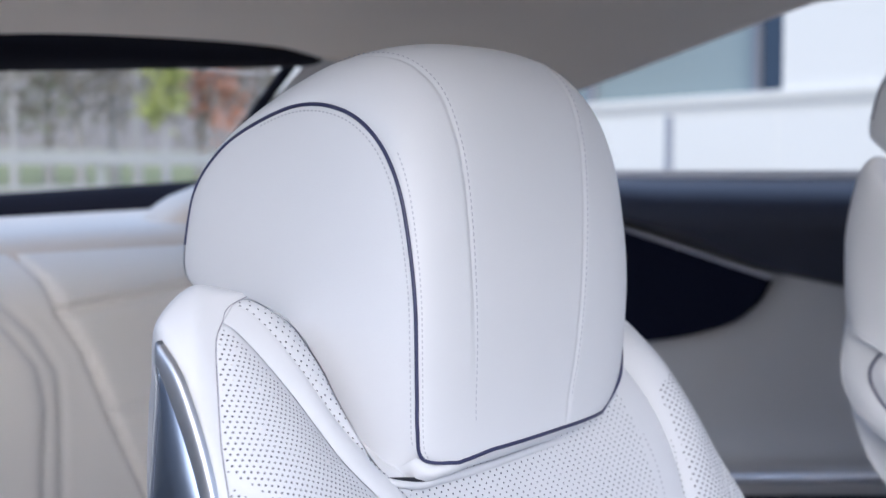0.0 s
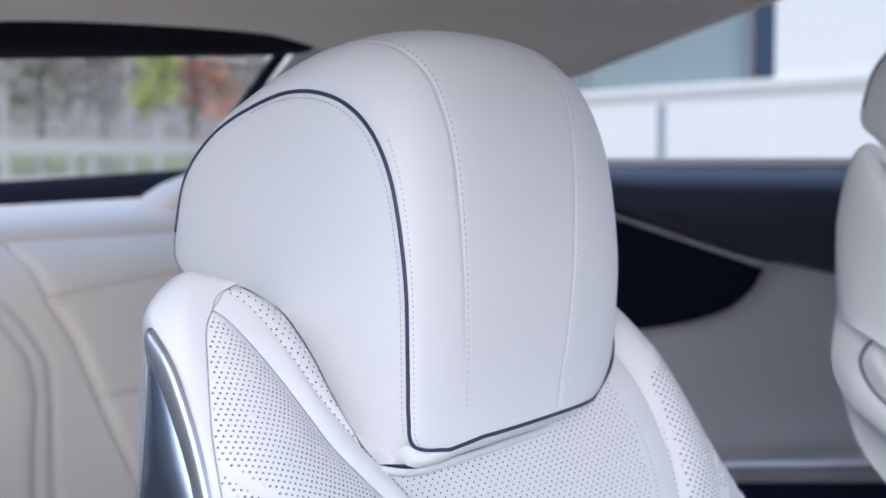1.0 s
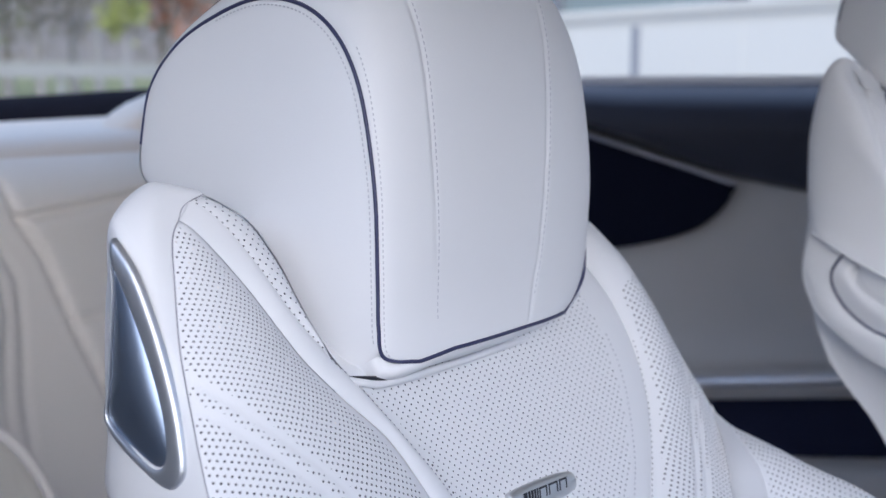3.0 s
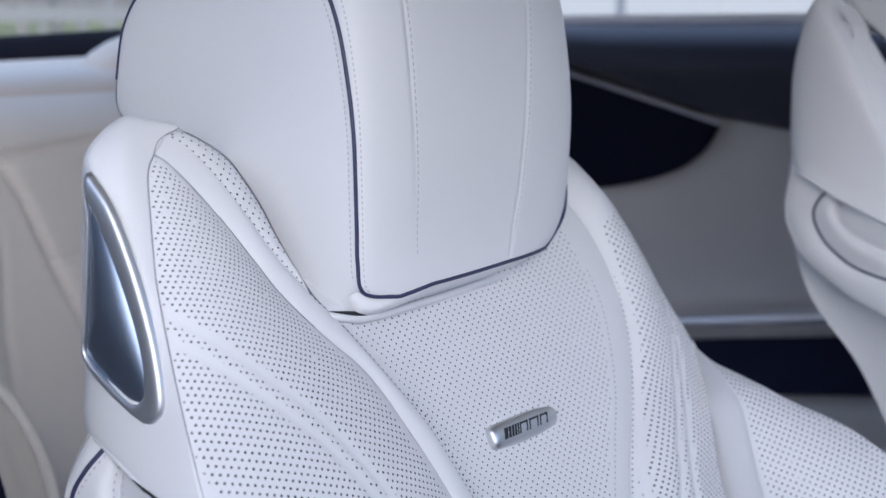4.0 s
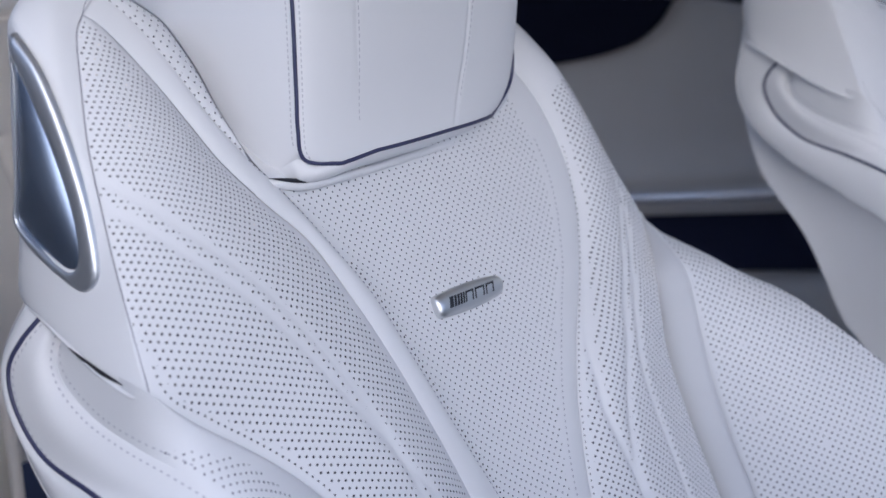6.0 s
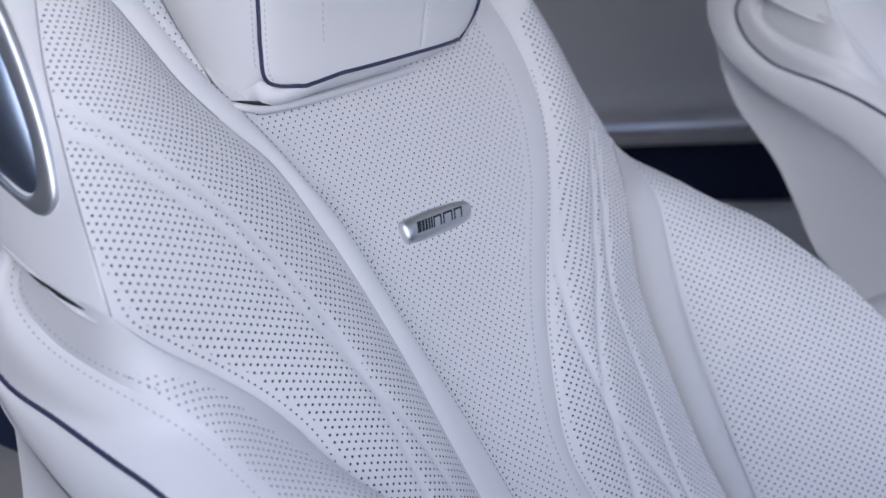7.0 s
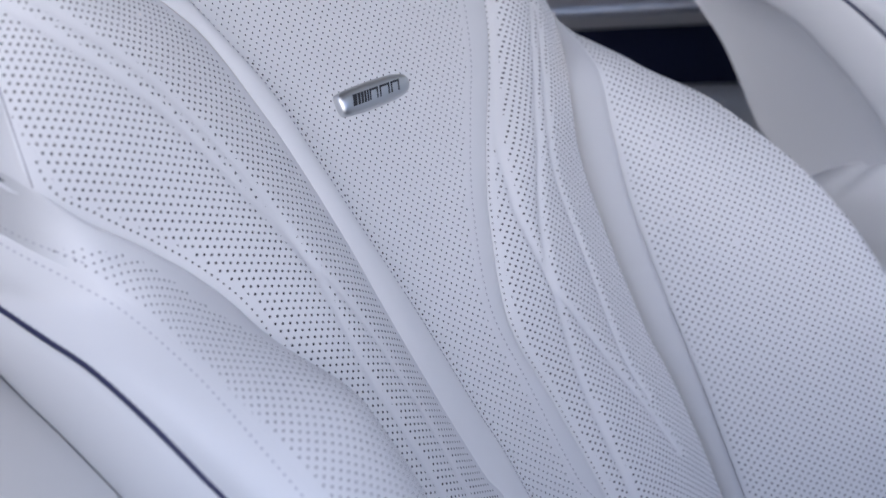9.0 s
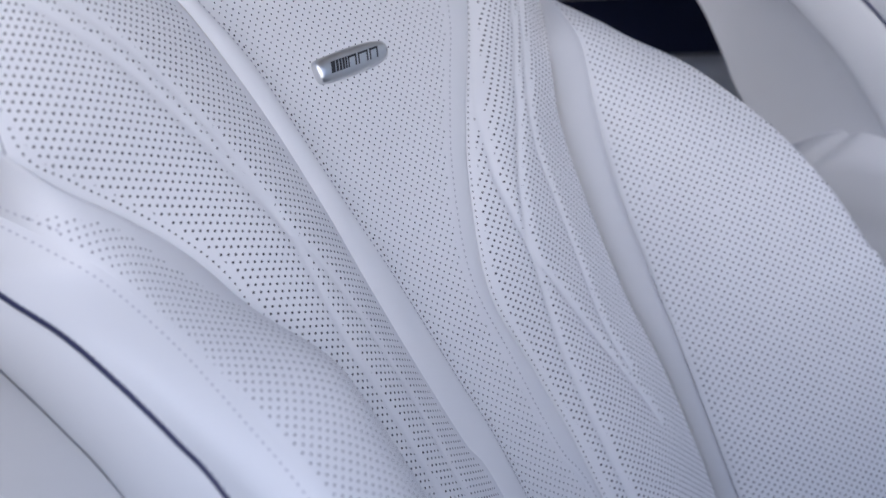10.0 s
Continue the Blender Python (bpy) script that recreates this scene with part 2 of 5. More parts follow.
def punch(points, uv, plain, mat, parent, sides=8):
    """Short tubes, coloured dark for the shade inside, that line the holes of a perforated surface, joined into one
    part.
    """
    across, down, radius, depth = mat["across"], mat["down"], mat["hole"], mat["depth"]
    du, dv = np.gradient(points, axis=1), np.gradient(points, axis=0)
    normal = np.cross(du, dv)
    normal /= np.linalg.norm(normal, axis=2, keepdims=True) + 1e-12
    if (normal @ OUT).mean() < 0:
        normal = -normal
    a, b, c = uv[:-1, :-1], uv[:-1, 1:], uv[1:, :-1]
    e, f = b - a, c - a
    det = e[..., 0] * f[..., 1] - e[..., 1] * f[..., 0]
    det = np.where(np.abs(det) < 1e-14, 1e-14, det)
    mid = (uv[:-1, :-1] + uv[1:, 1:]) / 2
    spots, ways = [], []
    for dc in (-1, 0, 1):
        col = np.floor(mid[..., 0] / across) + dc
        odd = np.mod(np.abs(col), 2) * 0.5
        for dr in (-1, 0, 1):
            row = np.floor(mid[..., 1] / down + odd) + dr
            q = np.stack([(col + 0.5) * across, (row + 0.5 - odd) * down], -1) - a
            x = (q[..., 0] * f[..., 1] - q[..., 1] * f[..., 0]) / det
            y = (e[..., 0] * q[..., 1] - e[..., 1] * q[..., 0]) / det
            i, j = np.nonzero((x >= 0) & (x < 1) & (y >= 0) & (y < 1))
            x, y = x[i, j][:, None], y[i, j][:, None]
            whole = (plain[i, j] + plain[i + 1, j] + plain[i, j + 1] + plain[i + 1, j + 1]) < 3.5
            place = (points[i, j] * (1 - x) + points[i, j + 1] * x) * (1 - y) + (points[i + 1, j] * (1 - x) + points[i + 1, j + 1] * x) * y
            spots.append(place[whole])
            ways.append(normal[i, j][whole])
    spots, ways = np.vstack(spots), np.vstack(ways)
    one = np.cross(ways, UP)
    one /= np.linalg.norm(one, axis=1)[:, None]
    two = np.cross(ways, one)
    turn = np.linspace(0, 2 * math.pi, sides, endpoint=False)
    round_ = radius * 1.03 * (np.cos(turn)[None, :, None] * one[:, None] + np.sin(turn)[None, :, None] * two[:, None])
    top = spots[:, None] + round_ - ways[:, None] * 0.00002
    foot = top - ways[:, None] * depth
    n = len(spots)
    verts = np.concatenate([top, foot], 1).reshape(-1, 3)
    k = np.arange(sides)
    walls = np.stack([k, (k + 1) % sides, (k + 1) % sides + sides, k + sides], 1)
    faces = []
    for h in range(n):
        b = h * 2 * sides
        faces += [tuple(q) for q in (walls + b).tolist()]
        faces.append(tuple(range(b + sides, b + 2 * sides)))
    mesh = bpy.data.meshes.new("perforation")
    mesh.from_pydata(verts.tolist(), [], faces)
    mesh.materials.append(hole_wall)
    mesh.materials.append(half_shaded_foam if mat["backing"] else hole_foot)
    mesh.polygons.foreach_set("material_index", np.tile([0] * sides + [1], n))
    ob = new("perforation", mesh)
    ob.parent = parent
    return tagged(ob, "fine dark holes punched through the leather", kind="stuff")


def pad(name, left, right, mat, parent, label="", rows=220, cols=40, bulge=0.0, lines=(), edge=(0.0015, 0.0015), plain_edge=(0.0, 0.0), plain_top=0.0, arc=False, pitch=1.0, press_in=0.0012, turn=0.0, eyelets=(), skew=0.0, tighter=None, ramp=3.0, level=False):
    """One leather pad of a backrest between two seams. lines: stitched lines pressed into it; eyelets: rows of dark
    dashes for the shade of single holes (side, distance from its seam, first and last share).
    """
    a, b = smooth_curve(left, rows), smooth_curve(right, rows)
    s = np.linspace(0, 1, cols)[None, :, None]
    g = a[:, None] * (1 - s) + b[:, None] * s
    width = np.linalg.norm(a - b, axis=1)[:, None]
    s = s[..., 0]
    along = np.linspace(0, 1, rows)[:, None]
    rise = bulge * 4 * s * (1 - s) * (1 + skew * (0.5 - s)) * np.minimum(1, np.sin(math.pi * np.clip(along, 0, 1)) * ramp)
    if level:
        rise = bulge * (1 - np.exp(-s * width / 0.016)) * (1 - np.exp(-(1 - s) * width / 0.05)) * np.minimum(1, along * 12)
    rise = rise - edge[0] * np.exp(-s * width / 0.0022) - edge[1] * np.exp(-(1 - s) * width / 0.0022)
    plain = np.zeros(rise.shape)
    plain[(s * width < plain_edge[0]) | ((1 - s) * width < plain_edge[1])] = 1
    for line in lines:
        press, near = groove(g[..., 0], g[..., 1], line, press_in, 0.0042)
        rise = rise - press
        plain[near < 0.0034] = 1
    plain[np.repeat(width < 0.010, cols, axis=1)] = 1
    if plain_top:
        run = np.cumsum(np.linalg.norm(np.diff(a, axis=0, prepend=a[:1]), axis=1))
        plain[run < plain_top] = 1
    # push along the surface's own normal
    du, dv = np.gradient(g, axis=1), np.gradient(g, axis=0)
    n = np.cross(du, dv)
    n /= np.linalg.norm(n, axis=2, keepdims=True) + 1e-12
    if n[..., 2].mean() < 0:
        n = -n
    g = g + n * rise[..., None]
    # lay the holes out on the pad's mean plane
    e = (b - a).mean(0)
    e[1] = 0
    e /= np.linalg.norm(e)
    uv = np.stack([g @ e, g[..., 1]], -1)
    if arc:
        mean = (a + b) / 2
        run = np.concatenate([[0], np.cumsum(np.linalg.norm(np.diff(mean, axis=0), axis=1))])
        order = np.argsort(mean[:, 1])
        uv = np.stack([g @ e, np.interp(g[..., 1], mean[order, 1], -run[order])], -1)
    if tighter:
        # the leather is gathered towards the upper end: the holes lie closer there
        low, high, gain = tighter
        x = np.clip((uv[..., 1] - low) / (high - low), 0, 1)
        closer = 1 + gain * x * x * (3 - 2 * x)
        mid = uv[:, cols // 2:cols // 2 + 1, 0]
        step = np.linspace(low, high + 0.1, 200)
        y = np.clip((step - low) / (high - low), 0, 1)
        grown = low + np.concatenate([[0], np.cumsum((1 + gain * y * y * (3 - 2 * y))[1:] * np.diff(step))])
        uv = np.stack([mid + (uv[..., 0] - mid) * closer, np.where(uv[..., 1] > low, np.interp(uv[..., 1], step, grown), uv[..., 1])], -1)
    if turn:
        w = radians(turn)
        uv = uv @ np.array([[math.cos(w), -math.sin(w)], [math.sin(w), math.cos(w)]])
    ob = sheet(name, on_back(g), mat, parent, label, uv=uv * pitch, plain=plain)
    if "hole" in mat:
        punch(on_back(g), uv * pitch, plain, mat, ob)
    for side, far, first, last in eyelets:
        h, up = (g, n) if side == 0 else (g[:, ::-1], n[:, ::-1])
        line, out = [], []
        for i in range(int(rows * first), int(rows * last)):
            run = np.concatenate([[0], np.cumsum(np.linalg.norm(np.diff(h[i], axis=0), axis=1))])
            j = min(np.searchsorted(run, far), cols - 1)
            line.append(on_back(np.array([np.interp(far, run, h[i, :, k]) for k in range(3)]) + up[i, j] * 0.00012))
            out.append(up[i, j, 0] * np.array([0, 1, 0]) + up[i, j, 1] * UP + up[i, j, 2] * OUT)
        # dark dashes on the surface stand in for the shade in a row of holes
        stitches("eyelet_shade", line, np.array(out), ob, length=0.0013, gap=0.0031, width=0.0006, mat=hole_foot)
    return ob


def rails(curves, rows, cols):
    """Points of a surface drawn smoothly through several curves, in backrest coordinates."""
    lines = np.array([smooth_curve(c, rows) for c in curves])
    out = []
    for i in range(rows):
        p = lines[:, i]
        t = np.concatenate([[0], np.cumsum(np.linalg.norm(np.diff(p, axis=0), axis=1) ** 0.7 + 1e-7)])
        slope = np.gradient(p, t, axis=0) if len(p) > 2 else np.repeat((p[1:] - p[:1]) / t[1], 2, 0)
        fine = []
        for k in range(len(p) - 1):
            h = t[k + 1] - t[k]
            u = np.linspace(0, 1, 24)[:, None]
            fine.append((2 * u ** 3 - 3 * u * u + 1) * p[k] + (u ** 3 - 2 * u * u + u) * h * slope[k] + (3 * u * u - 2 * u ** 3) * p[k + 1] + (u ** 3 - u * u) * h * slope[k + 1])
        fine = np.vstack(fine)
        run = np.concatenate([[0], np.cumsum(np.linalg.norm(np.diff(fine, axis=0), axis=1))])
        at = np.linspace(0, run[-1], cols)
        out.append(np.stack([np.interp(at, run, fine[:, e]) for e in range(3)], 1))
    return np.array(out)


def arched(low, crest, high, rows, cols):
    """A surface that swells from one seam over a crest to another."""
    a, m, b = (smooth_curve(c, rows) for c in (low, crest, high))
    run = np.concatenate([[0], np.cumsum(np.linalg.norm(np.diff(b, axis=0), axis=1))])
    def ease(lo, hi):
        x = np.clip((run - lo) / (hi - lo), 0, 1)[:, None]
        return x * x * (3 - 2 * x)

    # flat at its upper end
    m = ((a + b) * 0.5 + np.array([-0.001, 0.0, 0.0015])) * (1 - ease(0.17, 0.28)) + m * ease(0.17, 0.28)
    out = []
    for p, q, r in zip(a, m, b):
        k = np.clip(np.linalg.norm(q - p) / (np.linalg.norm(q - p) + np.linalg.norm(r - q)), 0.12, 0.80)
        c = (q - (1 - k) ** 2 * p - k * k * r) / (2 * k * (1 - k))
        u = np.linspace(0, 1, 80)[:, None]
        line = (1 - u) ** 2 * p + 2 * u * (1 - u) * c + u * u * r
        run = np.concatenate([[0], np.cumsum(np.linalg.norm(np.diff(line, axis=0), axis=1))])
        at = np.linspace(0, run[-1], cols)
        out.append(np.stack([np.interp(at, run, line[:, e]) for e in range(3)], 1))
    return np.array(out)


def arc_lengths(g):
    """Metres along each row from its last point, and down the last column."""
    across = np.linalg.norm(np.diff(g, axis=1), axis=2)
    w = np.concatenate([np.cumsum(across[:, ::-1], axis=1)[:, ::-1], np.zeros((len(g), 1))], 1)
    down = np.concatenate([[0], np.cumsum(np.linalg.norm(np.diff(g[:, -1], axis=0), axis=1))])
    return w, np.repeat(down[:, None], g.shape[1], 1)


def row_of_stitches(g, far, first, last, parent, mat, proud=0.0002):
    """Stitches on a surface, at a distance from the last seam of its rows."""
    w, down = arc_lengths(g)
    line, out = [], []
    n = np.cross(np.gradient(g, axis=1), np.gradient(g, axis=0))
    n /= np.linalg.norm(n, axis=2, keepdims=True) + 1e-12
    if n[..., 2].mean() < 0:
        n = -n
    for i in range(len(g)):
        if first < down[i, 0] < last:
            k = [np.interp(far, w[i, ::-1], (g[i] + n[i] * proud)[::-1, e]) for e in range(3)]
            line.append(on_back(np.array(k)))
            m = n[i, np.abs(w[i] - far).argmin()]
            out.append(m[0] * np.array([0, 1, 0]) + m[1] * UP + m[2] * OUT)
    stitches("stitching", np.array(line), np.array(out), parent, mat=mat, length=0.0017, gap=0.0024)


# seams of the backrest: across, up, out
WING_EDGE = [(-0.187, 0.2265, -0.004), (-0.199, 0.223, -0.003), (-0.207, 0.219, -0.002), (-0.2128, 0.2125, -0.001), (-0.2195, 0.206, 0), (-0.224, 0.1975, 0),
             (-0.2300, 0.179, 0), (-0.236, 0.160, 0), (-0.241, 0.142, 0), (-0.246, 0.115, 0), (-0.252, 0.075, 0), (-0.258, 0.020, 0)]
BOLSTER_ROOT = [(-0.2605, 0.021, 0.001), (-0.238, -0.003, 0), (-0.213, -0.025, 0), (-0.189, -0.050, 0.001), (-0.171, -0.077, 0.002), (-0.165, -0.105, 0.004), (-0.166, -0.160, 0.010),
                (-0.168, -0.260, 0.018), (-0.170, -0.560, 0.030)]
BAND_L1 = [(-0.2125, 0.2125, -0.001), (-0.2070, 0.2065, 0.001), (-0.196, 0.1915, 0.001), (-0.1815, 0.167, 0.001), (-0.170, 0.144, 0.001), (-0.1580, 0.121, 0.001), (-0.138, 0.093, 0.002),
           (-0.113, 0.064, 0.001), (-0.093, 0.020, 0), (-0.080, -0.018, 0), (-0.0655, -0.074, 0), (-0.0560, -0.122, 0), (-0.045, -0.182, 0.002), (-0.034, -0.243, 0.006),
           (-0.021, -0.300, 0.010), (-0.006, -0.560, 0.020)]
BAND_L2 = [(-0.199, 0.223, -0.003), (-0.1935, 0.2165, 0.001), (-0.1835, 0.2015, 0.003), (-0.1695, 0.176, 0.003), (-0.1540, 0.1440, 0.002), (-0.1345, 0.117, 0), (-0.1240, 0.104, 0), (-0.101, 0.068, 0), (-0.077, 0.025, 0),
           (-0.062, -0.021, 0), (-0.048, -0.068, 0), (-0.029, -0.131, 0), (-0.012, -0.205, 0.002), (0.001, -0.290, 0.008), (0.018, -0.560, 0.020)]
WING_INNER = [(-0.1865, 0.2265, -0.005), (-0.180, 0.223, -0.004), (-0.170, 0.215, -0.003), (-0.160, 0.205, -0.002), (-0.153, 0.190, -0.002), (-0.148, 0.175, -0.002),
              (-0.145, 0.155, -0.001), (-0.1400, 0.134, 0), (-0.1335, 0.117, 0)]
BAND_R1 = [(0.105, 0.200, -0.010), (0.120, 0.150, 0.004), (0.127, 0.126, 0.008), (0.139, 0.061, 0.008), (0.119, 0.003, 0.008), (0.089, -0.039, 0.008),
           (0.055, -0.091, 0.008), (0.031, -0.157, 0.008), (0.040, -0.219, 0.008), (0.051, -0.294, 0.010), (0.067, -0.350, 0.014), (0.080, -0.560, 0.020)]
BAND_R2 = [(0.125, 0.200, -0.010), (0.147, 0.150, 0.004), (0.166, 0.106, 0.008), (0.170, 0.055, 0.008), (0.150, 0.005, 0.008), (0.098, -0.062, 0.008),
           (0.070, -0.108, 0.008), (0.048, -0.176, 0.008), (0.064, -0.243, 0.008), (0.077, -0.330, 0.012), (0.094, -0.560, 0.020)]
FAR_EDGE = [(0.160, 0.215, -0.016), (0.188, 0.177, 0), (0.214, 0.142, 0.002), (0.235, 0.098, 0.002), (0.250, 0.050, 0.002), (0.262, 0.008, 0.004),
            (0.232, -0.030, 0.018), (0.203, -0.060, 0.026), (0.196, -0.114, 0.020), (0.199, -0.230, 0.020), (0.200, -0.324, 0.030), (0.202, -0.560, 0.036)]
FAR_BAND = [(0.262, 0.004, 0.003), (0.237, -0.014, 0.026), (0.216, -0.031, 0.044), (0.210, -0.050, 0.051), (0.209, -0.093, 0.045), (0.210, -0.150, 0.038), (0.210, -0.229, 0.039),
            (0.210, -0.325, 0.042), (0.210, -0.560, 0.045)]
FAR_CREST = [(0.266, 0.002, 0.000), (0.288, -0.019, -0.006), (0.298, -0.038, 0.010), (0.300, -0.063, 0.041), (0.300, -0.093, 0.081), (0.300, -0.130, 0.111), (0.300, -0.173, 0.139),
             (0.300, -0.220, 0.160), (0.300, -0.270, 0.174), (0.300, -0.310, 0.183), (0.300, -0.560, 0.200)]
FAR_OUTER = [(0.268, 0.004, -0.020), (0.300, -0.012, -0.040), (0.320, -0.030, -0.040), (0.330, -0.093, -0.010), (0.335, -0.173, 0.020), (0.335, -0.270, 0.050), (0.335, -0.560, 0.080)]
NEAR_CREST = [(-0.257, 0.021, -0.001), (-0.239, -0.002, 0.0025), (-0.216, -0.024, 0.0065), (-0.199, -0.048, 0.0160), (-0.197, -0.070, 0.0300), (-0.198, -0.082, 0.042), (-0.200, -0.097, 0.058),
              (-0.200, -0.120, 0.077), (-0.200, -0.141, 0.088), (-0.200, -0.175, 0.099), (-0.200, -0.200, 0.105), (-0.200, -0.250, 0.118), (-0.200, -0.560, 0.135)]
NEAR_SEAM = [(-0.2470, 0.0700, -0.0520), (-0.2553, 0.0469, -0.0643), (-0.2587, 0.0193, -0.0478), (-0.2576, -0.0042, -0.0231), (-0.2500, -0.0257, -0.0031), (-0.2382, -0.0508, 0.0109), (-0.2403, -0.0884, 0.0420), (-0.2493, -0.1260, 0.0742), (-0.2560, -0.1688, 0.1019), (-0.2600, -0.2430, 0.1245), (-0.2600, -0.5454, 0.1391)]
NEAR_PIPE = [(-0.2440, 0.0850, -0.0540), (-0.2545, 0.0758, -0.0625), (-0.2635, 0.0666, -0.0757), (-0.2675, 0.0547, -0.0887), (-0.2700, 0.0331, -0.0907), (-0.2700, 0.0058, -0.0820),
             (-0.2700, -0.0186, -0.0547), (-0.2700, -0.0449, -0.0254), (-0.2700, -0.0673, -0.0001), (-0.2700, -0.0946, 0.0214), (-0.2700, -0.1258, 0.0418), (-0.2700, -0.1551, 0.0574),
             (-0.2720, -0.2428, 0.0858), (-0.2740, -0.5449, 0.1053)]
NEAR_FOLD = [(-0.2400, 0.0960, -0.0660), (-0.2565, 0.0787, -0.0824), (-0.2650, 0.0577, -0.0964), (-0.2685, 0.0282, -0.0985), (-0.2720, -0.0088, -0.0887), (-0.2740, -0.0429, -0.0701),
             (-0.2750, -0.0712, -0.0506), (-0.2750, -0.1043, -0.0272), (-0.2750, -0.1472, -0.0028), (-0.2760, -0.2427, 0.0323), (-0.2780, -0.5447, 0.0518)]
NEAR_BACK = [(-0.225, 0.100, -0.078), (-0.235, 0.075, -0.104), (-0.240, 0.040, -0.114), (-0.257, -0.025, -0.112), (-0.274, -0.090, -0.116), (-0.280, -0.152, -0.128), (-0.284, -0.250, -0.146),
             (-0.286, -0.560, -0.160)]
INBOARD_REAR = [(-0.150, 0.110, -0.110), (-0.150, 0.040, -0.122), (-0.150, -0.090, -0.100), (-0.150, -0.250, -0.070), (-0.150, -0.560, -0.050)]
NEAR_REAR = [(-0.150, 0.110, -0.130), (-0.150, 0.040, -0.150), (-0.150, -0.090, -0.162), (-0.150, -0.250, -0.186), (-0.150, -0.560, -0.200)]
# the other seat turns its inboard side to the camera: piping, fold, back and shell
INBOARD_PIPE = [(-0.250, 0.083, -0.054), (-0.256, 0.079, -0.063), (-0.259, 0.073, -0.075), (-0.260, 0.064, -0.084), (-0.260, 0.050, -0.087), (-0.260, 0.028, -0.083), (-0.260, 0.003, -0.069),
                (-0.260, -0.013, -0.052), (-0.260, -0.030, -0.031), (-0.260, -0.060, 0.000), (-0.260, -0.100, 0.030), (-0.260, -0.160, 0.060), (-0.262, -0.250, 0.085), (-0.264, -0.560, 0.100)]
INBOARD_FOLD = [(-0.245, 0.124, -0.084), (-0.256, 0.085, -0.107), (-0.259, 0.055, -0.114), (-0.262, 0.025, -0.107), (-0.262, 0.004, -0.098), (-0.262, -0.021, -0.083), (-0.262, -0.045, -0.063),
                (-0.262, -0.068, -0.045), (-0.264, -0.120, -0.010), (-0.266, -0.250, 0.030), (-0.268, -0.560, 0.050)]
INBOARD_BACK = [(-0.236, 0.136, -0.086), (-0.242, 0.083, -0.113), (-0.244, 0.039, -0.121), (-0.246, 0.000, -0.124), (-0.246, -0.030, -0.121), (-0.246, -0.086, -0.105), (-0.246, -0.135, -0.100),
                (-0.246, -0.182, -0.097), (-0.250, -0.250, -0.080), (-0.250, -0.560, -0.060)]
INBOARD_SHELL = [(-0.186, 0.255, -0.006), (-0.205, 0.260, -0.008), (-0.220, 0.259, -0.012), (-0.230, 0.252, -0.021), (-0.234, 0.234, -0.036), (-0.235, 0.206, -0.056), (-0.236, 0.181, -0.069),
                 (-0.241, 0.134, -0.087), (-0.2515, 0.107, -0.088)]
INBOARD_IN = [(-0.180, 0.235, -0.036), (-0.195, 0.238, -0.042), (-0.195, 0.222, -0.052), (-0.195, 0.200, -0.066), (-0.195, 0.170, -0.080), (-0.195, 0.134, -0.094), (-0.205, 0.112, -0.098)]
# pressed lines of stitching: across, up
LINES_LEFT = ([(-0.2436, 0.1292), (-0.2095, 0.0885), (-0.1707, 0.0452), (-0.1354, -0.0171), (-0.1159, -0.0813), (-0.112, -0.1476), (-0.1005, -0.2165), (-0.0626, -0.540)],
              [(-0.246, 0.1151), (-0.2141, 0.0783), (-0.1758, 0.0342), (-0.1428, -0.0214), (-0.1211, -0.0641), (-0.1021, -0.0975), (-0.0854, -0.150), (-0.0731, -0.2329), (-0.0582, -0.540)])
LINES_RIGHT = ([(0.1744, 0.0585), (0.165, 0.0253), (0.1477, -0.0061), (0.1286, -0.0328), (0.106, -0.0655), (0.0925, -0.1006), (0.0902, -0.1223), (0.0925, -0.1583), (0.1029, -0.1877), (0.1184, -0.2229), (0.136, -0.2667), (0.160, -0.330)],
               [(0.236, 0.0468), (0.2074, 0.013), (0.1799, -0.0227), (0.1463, -0.0603), (0.122, -0.0937), (0.1023, -0.1338), (0.0925, -0.1724), (0.090, -0.2092), (0.0905, -0.2434), (0.096, -0.330), (0.115, -0.560)],
               [(0.2283, 0.0248), (0.2069, -0.0074), (0.1793, -0.0397), (0.1500, -0.0735), (0.1431, -0.0970), (0.1430, -0.1229), (0.1445, -0.1548), (0.1452, -0.1837), (0.1440, -0.2148), (0.1445, -0.2476), (0.1514, -0.2818)])
SHELL_MID = [(-0.1865, 0.2295, -0.006), (-0.197, 0.2305, -0.006), (-0.208, 0.2305, -0.007), (-0.219, 0.226, -0.006), (-0.2285, 0.217, -0.004), (-0.234, 0.207, -0.003),
             (-0.238, 0.195, -0.003), (-0.2415, 0.180, -0.0045), (-0.2460, 0.150, -0.004), (-0.2490, 0.110, -0.0045), (-0.2550, 0.060, -0.005), (-0.260, 0.019, -0.004)]
SHELL_REAR = [(-0.186, 0.232, -0.012), (-0.193, 0.236, -0.014), (-0.200, 0.239, -0.016), (-0.208, 0.241, -0.018), (-0.2165, 0.2385, -0.020), (-0.228, 0.232, -0.020),
              (-0.2385, 0.2235, -0.019), (-0.243, 0.2165, -0.018), (-0.2445, 0.205, -0.0185), (-0.2438, 0.171, -0.032), (-0.2440, 0.150, -0.044), (-0.2455, 0.128, -0.0600), (-0.248, 0.110, -0.0700), (-0.250, 0.097, -0.0770), (-0.252, 0.087, -0.0770), (-0.253, 0.081, -0.0720)]
